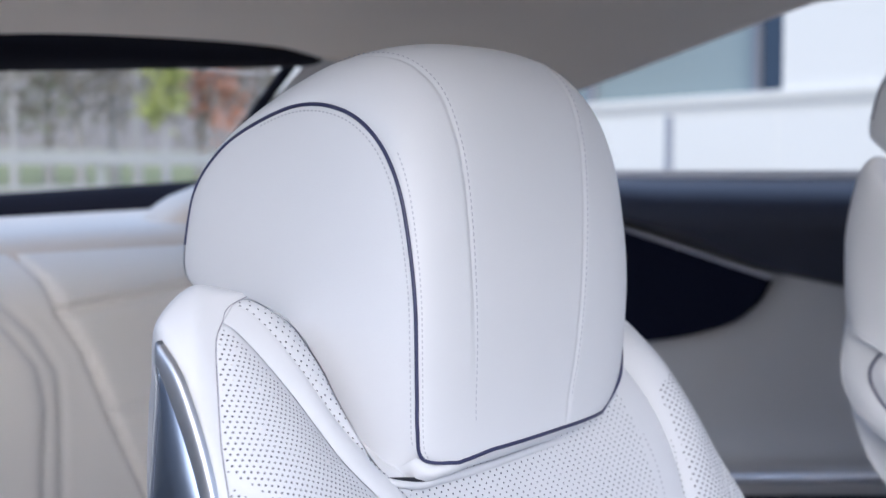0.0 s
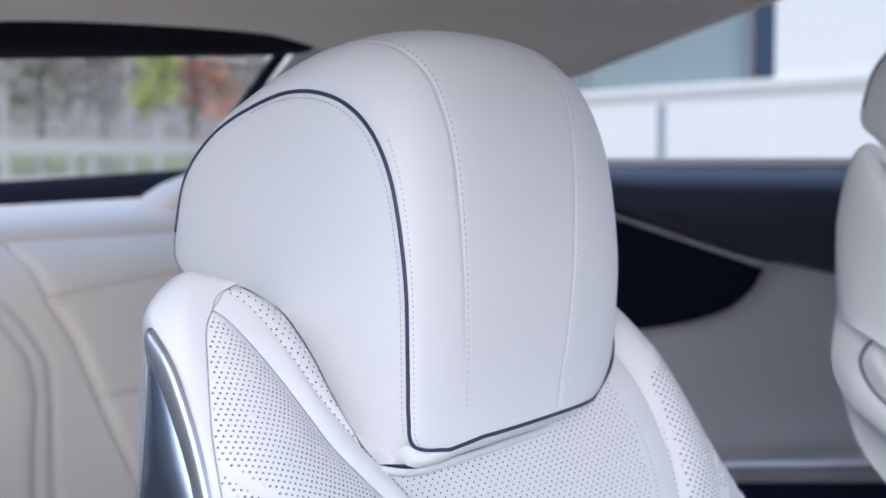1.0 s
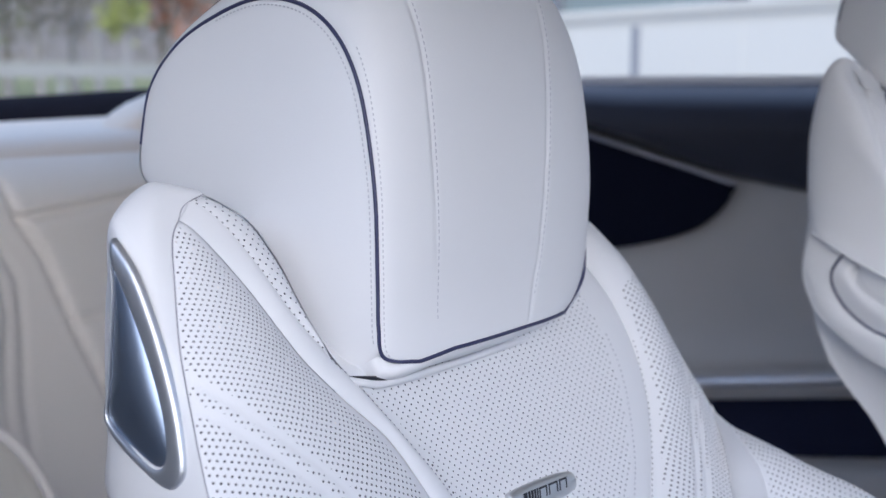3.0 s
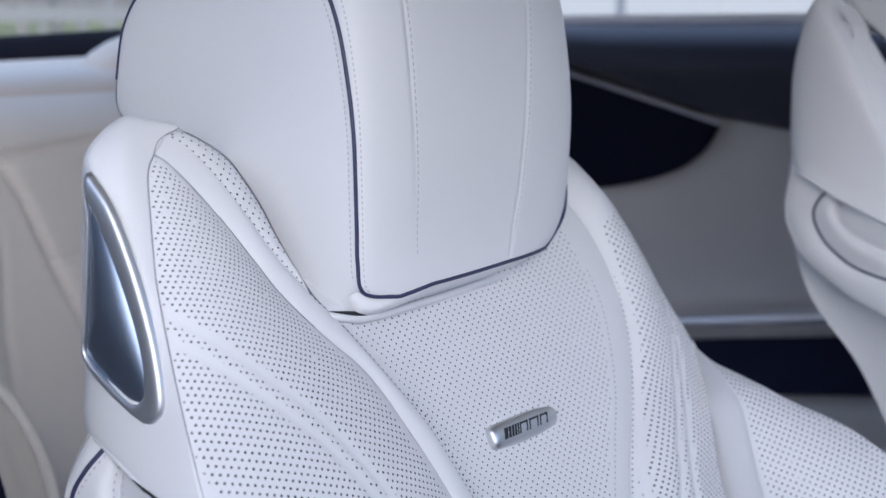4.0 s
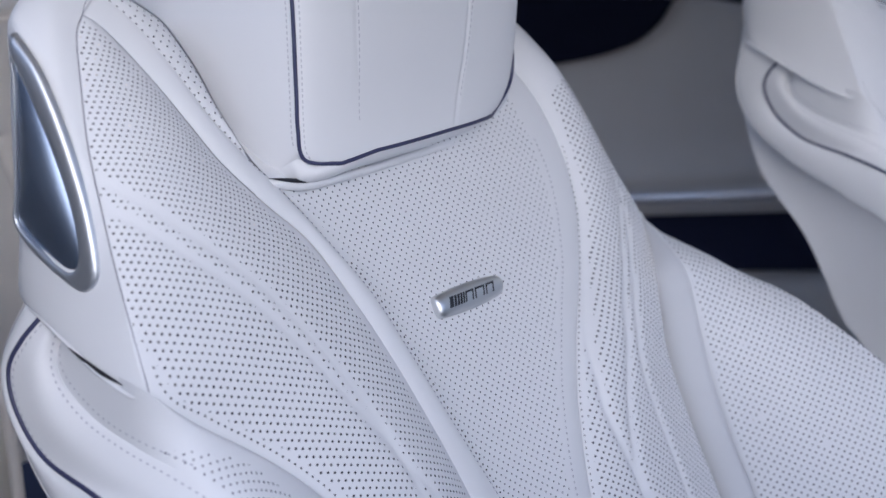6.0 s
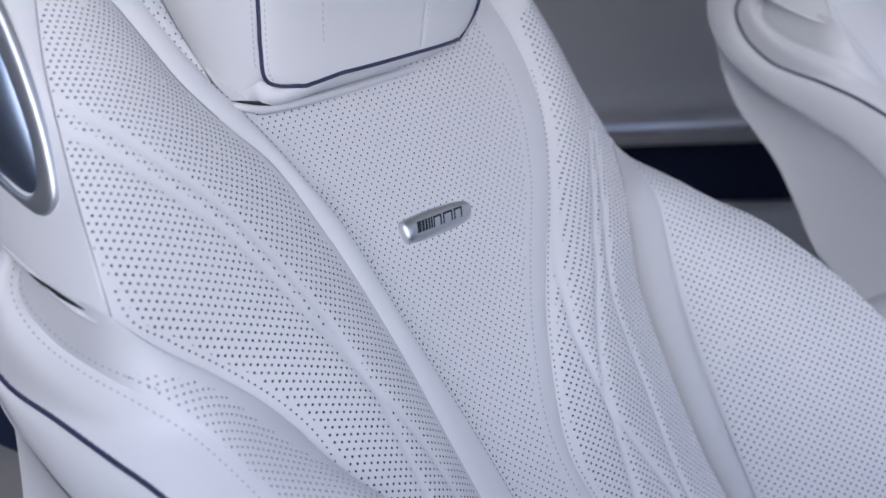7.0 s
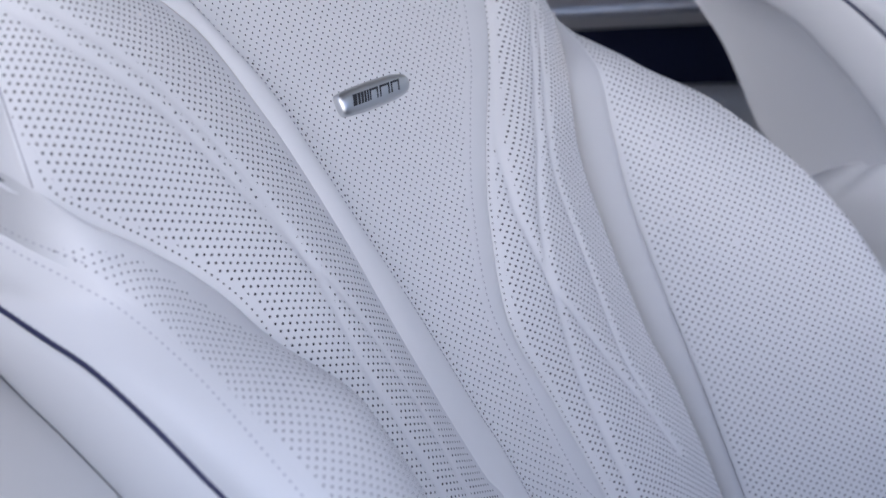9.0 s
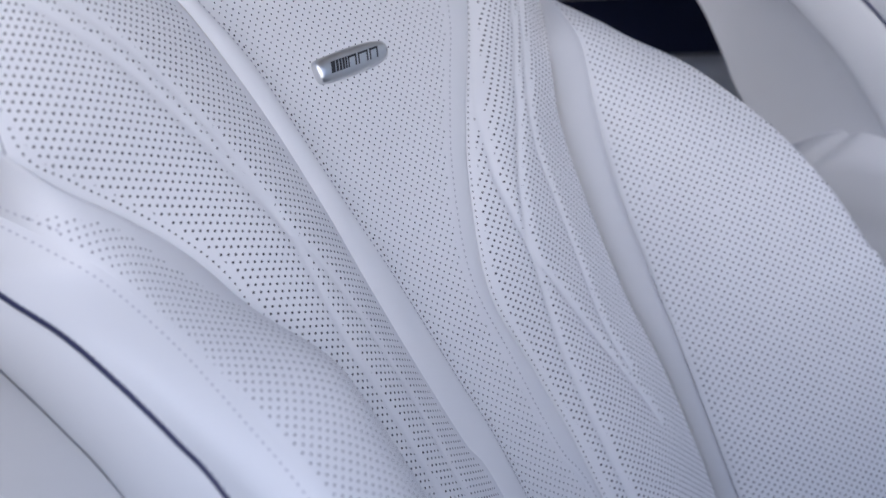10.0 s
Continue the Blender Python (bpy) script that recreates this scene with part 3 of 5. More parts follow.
SHELL_IN = [(-0.182, 0.222, -0.050), (-0.196, 0.226, -0.055), (-0.210, 0.222, -0.058), (-0.220, 0.205, -0.060), (-0.224, 0.190, -0.066), (-0.226, 0.150, -0.085), (-0.228, 0.110, -0.100),
            (-0.230, 0.086, -0.110)]


def lift(line, out):
    return [(a, v, d + out) for a, v, d in line]


def headrest(seat, shift):
    """The headrest: a domed pad between two flat cheeks, with navy piping round the cheeks and under the front."""
    # outline of a cheek, and of the middle, as (ahead, up) from the seat's base
    edge = [(-0.0340, 0.5300), (-0.0358, 0.5375), (-0.0365, 0.556), (-0.0370, 0.585), (-0.0385, 0.628), (-0.0460, 0.674), (-0.0555, 0.701), (-0.0710, 0.722), (-0.0940, 0.736), (-0.1250, 0.741),
            (-0.1580, 0.735), (-0.2010, 0.717), (-0.2310, 0.689), (-0.2420, 0.655), (-0.2440, 0.632), (-0.2340, 0.620)]
    middle = [(-0.0190, 0.5300), (-0.0205, 0.5375), (-0.0225, 0.556), (-0.0215, 0.590), (-0.0215, 0.636), (-0.0240, 0.690), (-0.0300, 0.7265), (-0.0440, 0.7590), (-0.0720, 0.7805), (-0.1120, 0.7830),
              (-0.1560, 0.7675), (-0.2040, 0.7370), (-0.2380, 0.7030), (-0.2520, 0.6640), (-0.2540, 0.6380), (-0.2400, 0.6180)]
    half, n, m = 0.119, 110, 65
    e, c = smooth_curve(edge, n), smooth_curve(middle, n)
    base = np.array([0, 0.009, 0]) + np.array(shift)
    mid = np.array([-0.13, 0.64])

    def section(y):
        """A cut across the pad at y from -1 to 1; its lower corners are rounded."""
        q = e + (c - e) * (1 - abs(y) ** (2.8 if y < 0 else 2.5)) ** 0.55
        # the front's lower edge hangs lower at the outboard corner
        sag = np.interp(y, [-1, -0.86, -0.62, 0.1, 0.6, 1], [0.0040, 0.0042, 0.0006, -0.0015, -0.002, -0.002])
        q = q - np.stack([np.zeros(n), sag * np.clip((0.60 - q[:, 1]) / 0.07, 0, 1) * (q[:, 0] > -0.1)], 1)
        r = 0.013 if y < 0 else 0.030
        low = np.clip((0.530 + r - sag - q[:, 1]) / r, 0, 0.985)
        taper = 0.0 if y < 0 else 0.017
        inset = (r * (1 - np.sqrt(1 - low ** 2)) + taper * np.clip((0.65 - q[:, 1]) / 0.12, 0, 1) ** 2) * np.where(q[:, 0] > -0.1, 1, 0)
        return np.stack([q[:, 0], y * (half - inset), q[:, 1]], 1)

    # the two seams over the front, as shares of the half width, from the lower edge up and over the back
    at = np.arange(n)
    seam_near = np.interp(at, [0, 14, 33, 47, 54, 75, n], [-0.67, -0.665, -0.688, -0.705, -0.725, -0.74, -0.70])
    seam_far = np.interp(at, [0, 2, 8, 17, 26, 34, 42, 54, n], [0.18, 0.20, 0.27, 0.32, 0.355, 0.38, 0.42, 0.46, 0.48])
    fading = np.clip((at - 2) / 30, 0.0, 1)  # the near seam runs out towards the lower edge
    g = []
    for y in np.unique(np.concatenate([np.sin(np.linspace(-math.pi / 2, math.pi / 2, m)), np.linspace(-0.78, -0.62, 24), np.linspace(0.15, 0.50, 44)])):
        q = section(y)
        press = 0.0014 * (fading * np.exp(-((y - seam_near) / 0.020) ** 2) + np.exp(-((y - seam_far) / 0.020) ** 2)) + 0.0007 * fading * ((y > seam_near) & (y < seam_far))
        inward = mid - q[:, [0, 2]]
        inward /= np.linalg.norm(inward, axis=1)[:, None]
        q[:, 0] += inward[:, 0] * press
        q[:, 2] += inward[:, 1] * press
        g.append(q)
    rest = sheet("headrest", np.array(g) + base, leather, seat, "domed white leather headrest pad")
    low = [(-0.215, 0.600), (-0.160, 0.555), (-0.120, 0.532), (-0.085, 0.519), (-0.062, 0.513), (-0.048, 0.517)]
    for y in (-1, 1):
        rim = section(y)
        ring = np.vstack([rim, np.stack([np.array(smooth_curve(low, 40))[:, 0], np.full(40, y * half * 0.998), np.array(smooth_curve(low, 40))[:, 1]], 1)])
        heart = np.array([-0.14, y * half, 0.635])
        fans = []
        for r in np.concatenate([[1, 0.992, 0.98], np.linspace(0.95, 0, 18)]):
            q = heart + (ring - heart) * r
            off = np.sqrt(((q[:, None, [0, 2]] - ring[None, :, [0, 2]]) ** 2).sum(-1).min(1))
            q[:, 1] = y * half + (ring[:, 1] - y * half) * r ** 30
            q[:, 1] += y * (0.0055 * (1 - np.exp(-off / 0.022)) - 0.0010 * np.exp(-off / 0.0012))
            fans.append(q)
        sheet("cheek", np.array(fans) + base, leather, rest, "flat white leather cheek", close=True, flip=y > 0)
        # stitching on both sides of the piping
        inner = heart + (rim[2:74] - heart) * 0.962
        inner[:, 1] += y * 0.0016
        stitches("stitching", inner + base, (0, y, 0), rest)
        q = section(0.985 * y)[1:44]
        out = q - np.array([-0.13, 0, 0.64])
        out[:, 1] = y * 0.06
        stitches("stitching", q + base, out, rest)
    for seam, last in ((seam_near + 0.016, 100), (seam_far + 0.016, 100)):
        q = np.array([section(seam[k])[k] for k in range(4, last)])
        out = q - np.array([-0.13, 0, 0.64])
        out[:, 1] = 0
        stitches("stitching", q + base, out, rest, length=0.0024, gap=0.0016, mat=pale_thread)
    # piping: up and over one cheek, along the front's lower edge, and over the other
    one, two = section(-1)[:104] - (0, 0.0004, 0), section(0.965) + (0.0008, 0.0008, 0)
    one[:, 1] += 0.0012 * np.clip((np.arange(104) - 60) / 20, 0, 1)  # sunk into the seam behind
    two[:, 0] -= 0.0075 * np.clip((two[:, 2] - 0.560) / 0.035, 0, 1)
    front = np.array([section(y)[0] + (0.0006, 0, 0) for y in np.linspace(-0.90, 0.86, 25)])
    line = smooth_curve(np.vstack([one[101::-4], front, two[::4]]), 460)
    tube("piping", line + base, 0.00125, navy, rest, "navy blue leather piping")
    # underside below the front edge
    chin = np.zeros((8, 34, 3))
    corner = [(-0.0372, 0.5310), (-0.0400, 0.5295), (-0.0440, 0.5272), (-0.0500, 0.5235), (-0.0580, 0.5185), (-0.085, 0.5195), (-0.12, 0.532), (-0.20, 0.58)]
    chin[:, 0] = [(x, -half - 0.0006 - 0.0005 * min(i, 4), z) for i, (x, z) in enumerate(corner)]  # laps over the cheek
    for j, y in enumerate(np.linspace(-1, 0.97, 33), 1):
        f = section(y)[0]
        far = min(1, max(0, y / 0.6))
        full = y * half * 1.004 * (1 - far) + f[1] * far
        deep = float(np.interp(y, [-1, -0.9, 0, 0.5, 0.75, 1], [1, 1, 0.9, 0.7, 0.35, 0.1]))
        prof = [(f[0], f[2] - 0.0005), (f[0] - 0.0014, f[2] - 0.0038 * deep), (f[0] - 0.0045, f[2] - 0.0078 * deep), (f[0] - 0.011, f[2] - 0.0112 * deep), (-0.062, 0.5125 + 0.012 * (1 - deep)), (-0.085, 0.517 + 0.012 * (1 - deep)), (-0.12, 0.530), (-0.20, 0.58)]
        for i, (x, z) in enumerate(prof):
            k = min(1, i)
            chin[i, j] = (x, f[1] * (1 - k) + full * k, z)
    sheet("chin", chin + base, leather, rest, "white leather underside of the headrest")
    return rest


def side_trim(seat):
    """The satin metal trim on the shoulder of the backrest, with its darker inlay."""
    side, count = -0.2488, 96

    def ring(points, a):
        q = smooth_curve([(v, d) for v, d in points] + [points[0]], count + 1)[:-1]
        return np.array([(a + sink(v), v, d) for v, d in q])

    def sink(v):
        """The side swells outwards towards its lower end."""
        low = 0.118 - v
        return -0.07 * (low + np.sqrt(low * low + 0.0003)) + 0.0003

    outer = [(0.210, -0.0125), (0.1875, -0.0047), (0.1563, -0.0026), (0.1235, -0.0039), (0.1001, -0.0059), (0.083, -0.0095), (0.0774, -0.0165), (0.0779, -0.0244), (0.0861, -0.0345),
             (0.104, -0.0515), (0.1180, -0.0605), (0.127, -0.0618), (0.138, -0.0540), (0.165, -0.0372), (0.192, -0.0220)]
    inner = [(0.198, -0.0185), (0.1764, -0.0162), (0.1482, -0.0146), (0.1209, -0.0151), (0.1018, -0.0174), (0.0923, -0.0213), (0.0898, -0.0290), (0.0951, -0.0370), (0.1094, -0.0493),
             (0.1200, -0.0570), (0.1275, -0.0585), (0.138, -0.0515), (0.165, -0.0350), (0.188, -0.0215)]
    a, b = ring(outer, side), ring(inner, side)
    heart = np.array([0, b[:, 1].mean(), b[:, 2].mean()])
    rims = []
    for k, up in ((0, -0.002), (0, 0.0008), (0.05, 0.0020), (0.16, 0.0028), (0.40, 0.0033), (0.65, 0.0034), (0.84, 0.0031), (0.94, 0.0022), (1.0, 0.0002)):
        q = a * (1 - k) + b * k
        q[:, 0] -= up
        rims.append(on_back(q))
    trim = sheet("side_trim", np.array(rims), satin, seat, "satin chrome shoulder trim", close=True)
    fans = []
    for r in (1.0, 0.985, 0.95, 0.85, 0.7, 0.5, 0.3, 0.15, 0.0):
        q = b * r + (heart + (b.mean(0) - heart) * (1, 0, 0)) * (1 - r)
        q[:, 0] = side + sink(q[:, 1]) - 0.0010 - 0.0007 * (1 - r ** 10) - 0.0058 * (1 - r ** 2) * (1 - ((q[:, 1] - 0.132) / 0.062) ** 2)
        fans.append(on_back(q))
    sheet("inlay", np.array(fans), brushed, trim, "dark brushed metal inlay", close=True)
    return trim


def badge(seat):
    """A small domed metal plate with dark marks on the backrest."""
    w, h = 0.0376, 0.0088
    pts = [(-w, -h * 0.40), (-w + 0.003, -h * 0.82), (-w * 0.5, -h * 0.97), (0, -h), (w * 0.5, -h * 0.93), (w - 0.005, -h * 0.72), (w - 0.001, -h * 0.40), (w, h * 0.2), (w - 0.002, h * 0.62), (w - 0.007, h * 0.78), (w * 0.5, h * 0.94), (0, h), (-w * 0.5, h * 0.97), (-w + 0.003, h * 0.84), (-w, h * 0.45)]
    lean = radians(-1.5)

    def at(x, y, d):
        return on_back((0.0115 + x * math.cos(lean) - y * math.sin(lean), 0.0005 + x * math.sin(lean) + y * math.cos(lean), d))

    ring = smooth_curve(pts + [pts[0]], 81)[:-1]
    rims = []
    for r, d in ((1.0, -0.002), (1.0, 0.0008), (0.985, 0.0014), (0.95, 0.0020), (0.85, 0.0028), (0.7, 0.0034), (0.5, 0.0039), (0.3, 0.0042), (0.0, 0.0043)):
        rims.append([at(x * (1 - (1 - r) * 0.14), y * r, d) for x, y in ring])
    plate = sheet("badge", np.array(rims), badge_metal, seat, "satin metal badge with dark marks", close=True)

    def mark(corners, label):
        bm = bmesh.new()
        for d in (0.0030, 0.0046):
            for x, y in corners:
                bm.verts.new(at(x * 1.06 - 0.0048, y * 0.95 + 0.0003, d))
        bm.verts.ensure_lookup_table()
        n = len(corners)
        bm.faces.new(bm.verts[n:])
        for k in range(n):
            bm.faces.new((bm.verts[k], bm.verts[(k + 1) % n], bm.verts[n + (k + 1) % n], bm.verts[n + k]))
        part("mark", bm, black, plate, label, smooth=False)

    lo, hi, lean_x = -0.0036, 0.0036, 0.0014
    for x, bw in ((-0.0192, 0.0017), (-0.0151, 0.0010), (-0.0119, 0.0009), (-0.0089, 0.0008), (-0.0062, 0.0006)):
        mark([(x - bw - lean_x, lo), (x + bw - lean_x, lo), (x + bw + lean_x, hi), (x - bw + lean_x, hi)], "dark slanted bar")
    for x0, x1 in ((-0.0042, 0.0040), (0.0062, 0.0160), (0.0182, 0.0265)):
        t = 0.0009
        mark([(x0 - lean_x, lo), (x0 + t - lean_x, lo), (x0 + t + lean_x, hi), (x0 + lean_x, hi)], "dark stroke")
        mark([(x1 - t - lean_x, lo), (x1 - lean_x, lo), (x1 + lean_x, hi), (x1 - t + lean_x, hi)], "dark stroke")
        mark([(x0 + t + lean_x * 0.8, hi - 0.0014), (x1 - t + lean_x * 0.8, hi - 0.0014), (x1 - t + lean_x, hi), (x0 + t + lean_x, hi)], "dark stroke")
    return plate


def front_seat(trim, place, raised=(0, 0, 0)):
    seat = tagged(new("front_seat"), "white perforated leather sports seat with navy piping and a domed headrest", "car seat", "front seats")
    seat.location = place
    pipe, crease, back, crown, inner = (NEAR_PIPE, NEAR_FOLD, NEAR_BACK, SHELL_REAR, SHELL_IN) if trim else (INBOARD_PIPE, INBOARD_FOLD, INBOARD_BACK, INBOARD_SHELL, INBOARD_IN)
    # centre of the backrest
    centre_left = [(-0.128, 0.150, -0.034), (-0.127, 0.120, -0.014)] + BAND_L2[6:]
    holes, side_holes, right_holes, bolster_holes, far_holes = (leather_holes, leather_side, leather_right, leather_fine, leather_far) if trim else (leather,) * 5
    pad("centre_panel", centre_left, [(0.110, 0.160, -0.030)] + BAND_R1[2:], holes, seat, "perforated white leather centre panel", cols=110, bulge=-0.0045, level=True, edge=(0.0002, 0.0002), plain_top=0.060, plain_edge=(0.0045, 0.003), eyelets=((0, 0.0026, 0.17, 0.85),))
    for one, two, away in ((BAND_L1, BAND_L2, 0.0014), (BAND_R2, BAND_R1, 0.0028)):
        band = pad("piping_band", one, two, leather, seat, "smooth white leather band", cols=20, bulge=np.interp(np.linspace(0, 1, 220), [0, 0.22, 0.32, 1], [0.0020, 0.0022, 0.0014, 0.0012])[:, None] if one is BAND_L1 else 0.0010, edge=(0.0003, 0.0003))
        row_of_stitches(rails([one, two], 220, 24), away, 0.12, 0.62, band, shaded_thread, 0.0007)
    pad("wing_tip", WING_EDGE[1:4], [BAND_L2[0], (-0.2055, 0.2180, -0.001), BAND_L1[0]], leather, seat, "smooth leather tip of the wing", rows=16, cols=6, bulge=0.0006, edge=(0, 0))
    pad("wing_strip", BAND_L2[:6], WING_INNER, holes, seat, "narrow perforated strip beside the headrest", rows=90, cols=24, bulge=0.002, plain_edge=(0.0035, 0.0), eyelets=((0, 0.0018, 0.03, 0.93),))
    pad("side_panel", WING_EDGE[3:] + BOLSTER_ROOT[1:], BAND_L1, side_holes, seat, "perforated white leather side panel", rows=340, cols=90, bulge=0.014, turn=14, tighter=(0.02, 0.15, 0.35), eyelets=((0, 0.0072, 0.235, 0.60),), lines=LINES_LEFT, plain_edge=(np.interp(np.linspace(0, 1, 340), [0, 0.20, 0.24, 1], [0.0015, 0.0015, 0.0100, 0.0100])[:, None], 0.007), edge=(0.0006, np.interp(np.linspace(0, 1, 340), [0, 0.22, 0.34, 1], [0.0009, 0.0009, 0.0002, 0.0002])[:, None]))
    pad("side_panel", BAND_R2, FAR_EDGE, right_holes, seat, "perforated white leather side panel", rows=340, cols=80, bulge=0.013, skew=0.9, eyelets=((0, 0.0030, 0.17, 0.80),), lines=LINES_RIGHT, plain_top=0.10, plain_edge=(0.0065, 0.003), edge=(0.0015, 0.0040), press_in=0.0028)
    # rolled shoulder on the inboard side
    rolled = [(a + 0.012, v + 0.004, d - 0.030) for a, v, d in FAR_EDGE[:6]]
    pad("shoulder_roll", FAR_EDGE[:6], rolled, leather, seat, "smooth white leather shoulder", rows=60, cols=10, bulge=0.004)
    pad("shoulder_back", rolled, [(a - 0.03, v - 0.01, d - 0.06) for a, v, d in rolled], leather, seat, rows=60, cols=8, bulge=0.004)
    # inboard bolster
    foot = FAR_EDGE[5:6] + [(a + 0.009, v, d - 0.029) for a, v, d in FAR_EDGE[6:]]  # tucked under the side panel
    band = pad("bolster_band", foot, FAR_BAND, leather, seat, "smooth white leather band", rows=180, cols=24, bulge=0.001, edge=(0.0, 0.0010))
    row_of_stitches(rails([foot, FAR_BAND], 180, 30), 0.0046, 0.05, 0.60, band, shaded_thread, 0.0016)
    pad("bolster", FAR_BAND, FAR_CREST, far_holes, seat, "perforated white leather bolster", rows=200, cols=80, bulge=0.016, plain_edge=(0.003, 0), arc=True, ramp=1.3)
    pad("bolster_side", FAR_CREST, FAR_OUTER, leather, seat, rows=120, cols=20, bulge=0.012)
    # outboard bolster
    tucked = [(-0.2540, 0.074, -0.064), (-0.2575, 0.057, -0.043), (-0.2600, 0.037, -0.020)]  # along the shell's lower edge
    g = arched(tucked + BOLSTER_ROOT, tucked + NEAR_CREST, NEAR_SEAM, 300, 90)
    lip = np.concatenate([np.zeros((len(g), 1)), np.cumsum(np.linalg.norm(np.diff(g, axis=1), axis=2), axis=1)], 1)
    w, down = arc_lengths(g)
    g[:, :, 2] += 0.0026 * (1 - np.exp(-lip / 0.0016)) * np.exp(-lip / 0.03) * np.clip(w / 0.012, 0, 1)  # its edge stands proud of the side panel
    plain = ((w > 0.46 * (down - 0.097)) | (w < 0.002)).astype(float)
    g[:, :, 2] -= 0.0011 * np.exp(-w / 0.0026)
    layout = np.stack([w, -down], -1) * 1.12
    swell = sheet("bolster", on_back(g), bolster_holes, seat, "perforated white leather bolster with a smooth upper end", uv=layout, plain=plain)
    if trim:
        punch(on_back(g), layout, plain, bolster_holes, swell)
    row_of_stitches(g, 0.0058, 0.012, 0.128, swell, pale_thread)
    face = rails([NEAR_SEAM, [(a - 0.0035, v, d + 0.0035) for a, v, d in (np.array(smooth_curve(NEAR_SEAM, 24)) + np.array(smooth_curve(pipe, 24))) / 2], pipe], 200, 40)
    w, down = arc_lengths(face[:, ::-1])
    w = w[:, ::-1]
    face[:, :, 2] -= 0.0011 * np.exp(-w / 0.0026)
    front = sheet("bolster_front", on_back(face), leather, seat, "smooth white leather bolster face")
    row_of_stitches(face[:, ::-1], 0.0060, 0.010, 0.50, front, pale_thread)
    row_of_stitches(face, 0.0040, 0.010, 0.50, front, pale_thread)
    pad("bolster_flank", pipe, crease, leather, seat, "smooth white leather bolster flank", rows=160, cols=24, bulge=0.003, edge=(0.0015, 0.0006))
    pad("bolster_back", crease, back, leather, seat, rows=120, cols=16, bulge=0.004, edge=(0.0004, 0.0004))
    pad("back_shell", back, NEAR_REAR if trim else INBOARD_REAR, leather, seat, "smooth white leather seat back", rows=80, cols=12, bulge=0.01, edge=(0, 0))
    tube("piping", on_back(smooth_curve(lift(pipe, 0.0006), 260)), 0.0014, navy, seat, "navy blue leather piping")
    # smooth shoulder shell
    shell = rails([WING_EDGE, SHELL_MID, crown, inner], 160, 40)
    near = np.linalg.norm(shell - shell[:, :1], axis=2)
    shell[:, :, 2] -= 0.0004 * np.exp(-near / 0.0018)
    sheet("shoulder_shell", on_back(shell), leather, seat, "smooth white leather shoulder shell")
    if trim:
        # a raised grey cord puts the shade of the seam's crease into colour
        tube("seam", on_back(smooth_curve(lift(WING_EDGE, 0.0002), 160)), 0.00032, shaded_thread, seat, "thin grey cord for the crease shade round the wing", sides=6)
    tube("shell_hem", on_back(shell[-1][2:34]), 0.0013, leather, seat, "rolled leather hem of the shell")
    if trim:
        # black solid for the shade where the bolster tucks in below the shell
        slit = smooth_curve([(-0.2625, 0.0545, -0.0410), (-0.2628, 0.0460, -0.0325), (-0.2630, 0.0375, -0.0232), (-0.2630, 0.0277, -0.0105)], 30)
        shade_wedge("slit", slit, 0.0016, seat, "black strip for the shade between bolster and shell")
    tuck = WING_INNER + BAND_L2[6:7]
    pad("wing_tuck", tuck, [(-0.113, v - 0.004, d - 0.045) for a, v, d in tuck], leather, seat, "smooth leather behind the wing", rows=60, cols=14, bulge=0.003, edge=(0.0, 0.0))
    headrest(seat, raised)
    fold = [(-0.131, 0.107, -0.004), (-0.1255, 0.1037, 0.000), (-0.1181, 0.1005, 0.002), (-0.1042, 0.0972, 0.002), (-0.077, 0.0965, 0.002), (-0.037, 0.0968, 0.002), (0.020, 0.0984, 0.002), (0.054, 0.0995, 0.001), (0.072, 0.1035, -0.003), (0.085, 0.112, -0.012)]
    tube("fold", on_back(smooth_curve(fold, 80)), 0.0027, leather, seat, "soft leather fold under the headrest")
    # black solid for the shade between headrest and fold; nothing is cut open here
    gap = smooth_curve([(-0.1290, 0.1062, 0.003), (-0.1200, 0.1035, 0.004), (-0.1110, 0.1012, 0.0045), (-0.1000, 0.0992, 0.004), (-0.0890, 0.0985, 0.002)], 24)
    shade_wedge("gap", gap, 0.0013, seat, "black strip for the shade under the headrest")
    if trim:
        side_trim(seat)
    else:
        pad("shoulder_fill", [(-0.212, 0.258, -0.010), (-0.206, 0.240, -0.005), (-0.200, 0.222, -0.003)], [(-0.110, 0.252, -0.020), (-0.110, 0.236, -0.016), (-0.110, 0.215, -0.016)], leather, seat,
            "smooth leather shoulder beside the headrest", rows=30, cols=20, bulge=0.003, edge=(0, 0))
    badge(seat)
    # closed back and cushion, out of sight behind and below the pads
    box("back_board", (-0.42 if trim else -0.20, -0.20, -0.06), (-0.14, 0.22, -0.03), leather, seat)
    box("cushion", (-0.10, -0.24, -0.10), (0.46, 0.26, -0.03), leather, seat, "white leather seat cushion", bevel=0.04)
    if not trim:
        rows = []
        for x in np.linspace(0.00, 0.50, 150):
            top = 0.145 + 0.062 * math.sin(min(1, x / 0.12) * math.pi / 2) + 0.03 * (x - 0.1)
            row = smooth_curve([(x, -0.285, -0.09), (x, -0.287, top - 0.05), (x, -0.277, top - 0.014), (x, -0.250, top), (x, -0.205, top - 0.02), (x, -0.18, top - 0.06), (x, -0.17, -0.03)], 60)
            for q in row:
                cross = math.exp(-((q[0] - 0.067 - (q[2] - 0.169) * 0.97) / 0.004) ** 2) if q[2] > 0.12 else 0
                welt = math.exp(-((q[2] - 0.120) / 0.004) ** 2)
                if q[1] < -0.20:
                    q[1] += 0.005 * max(cross, welt)
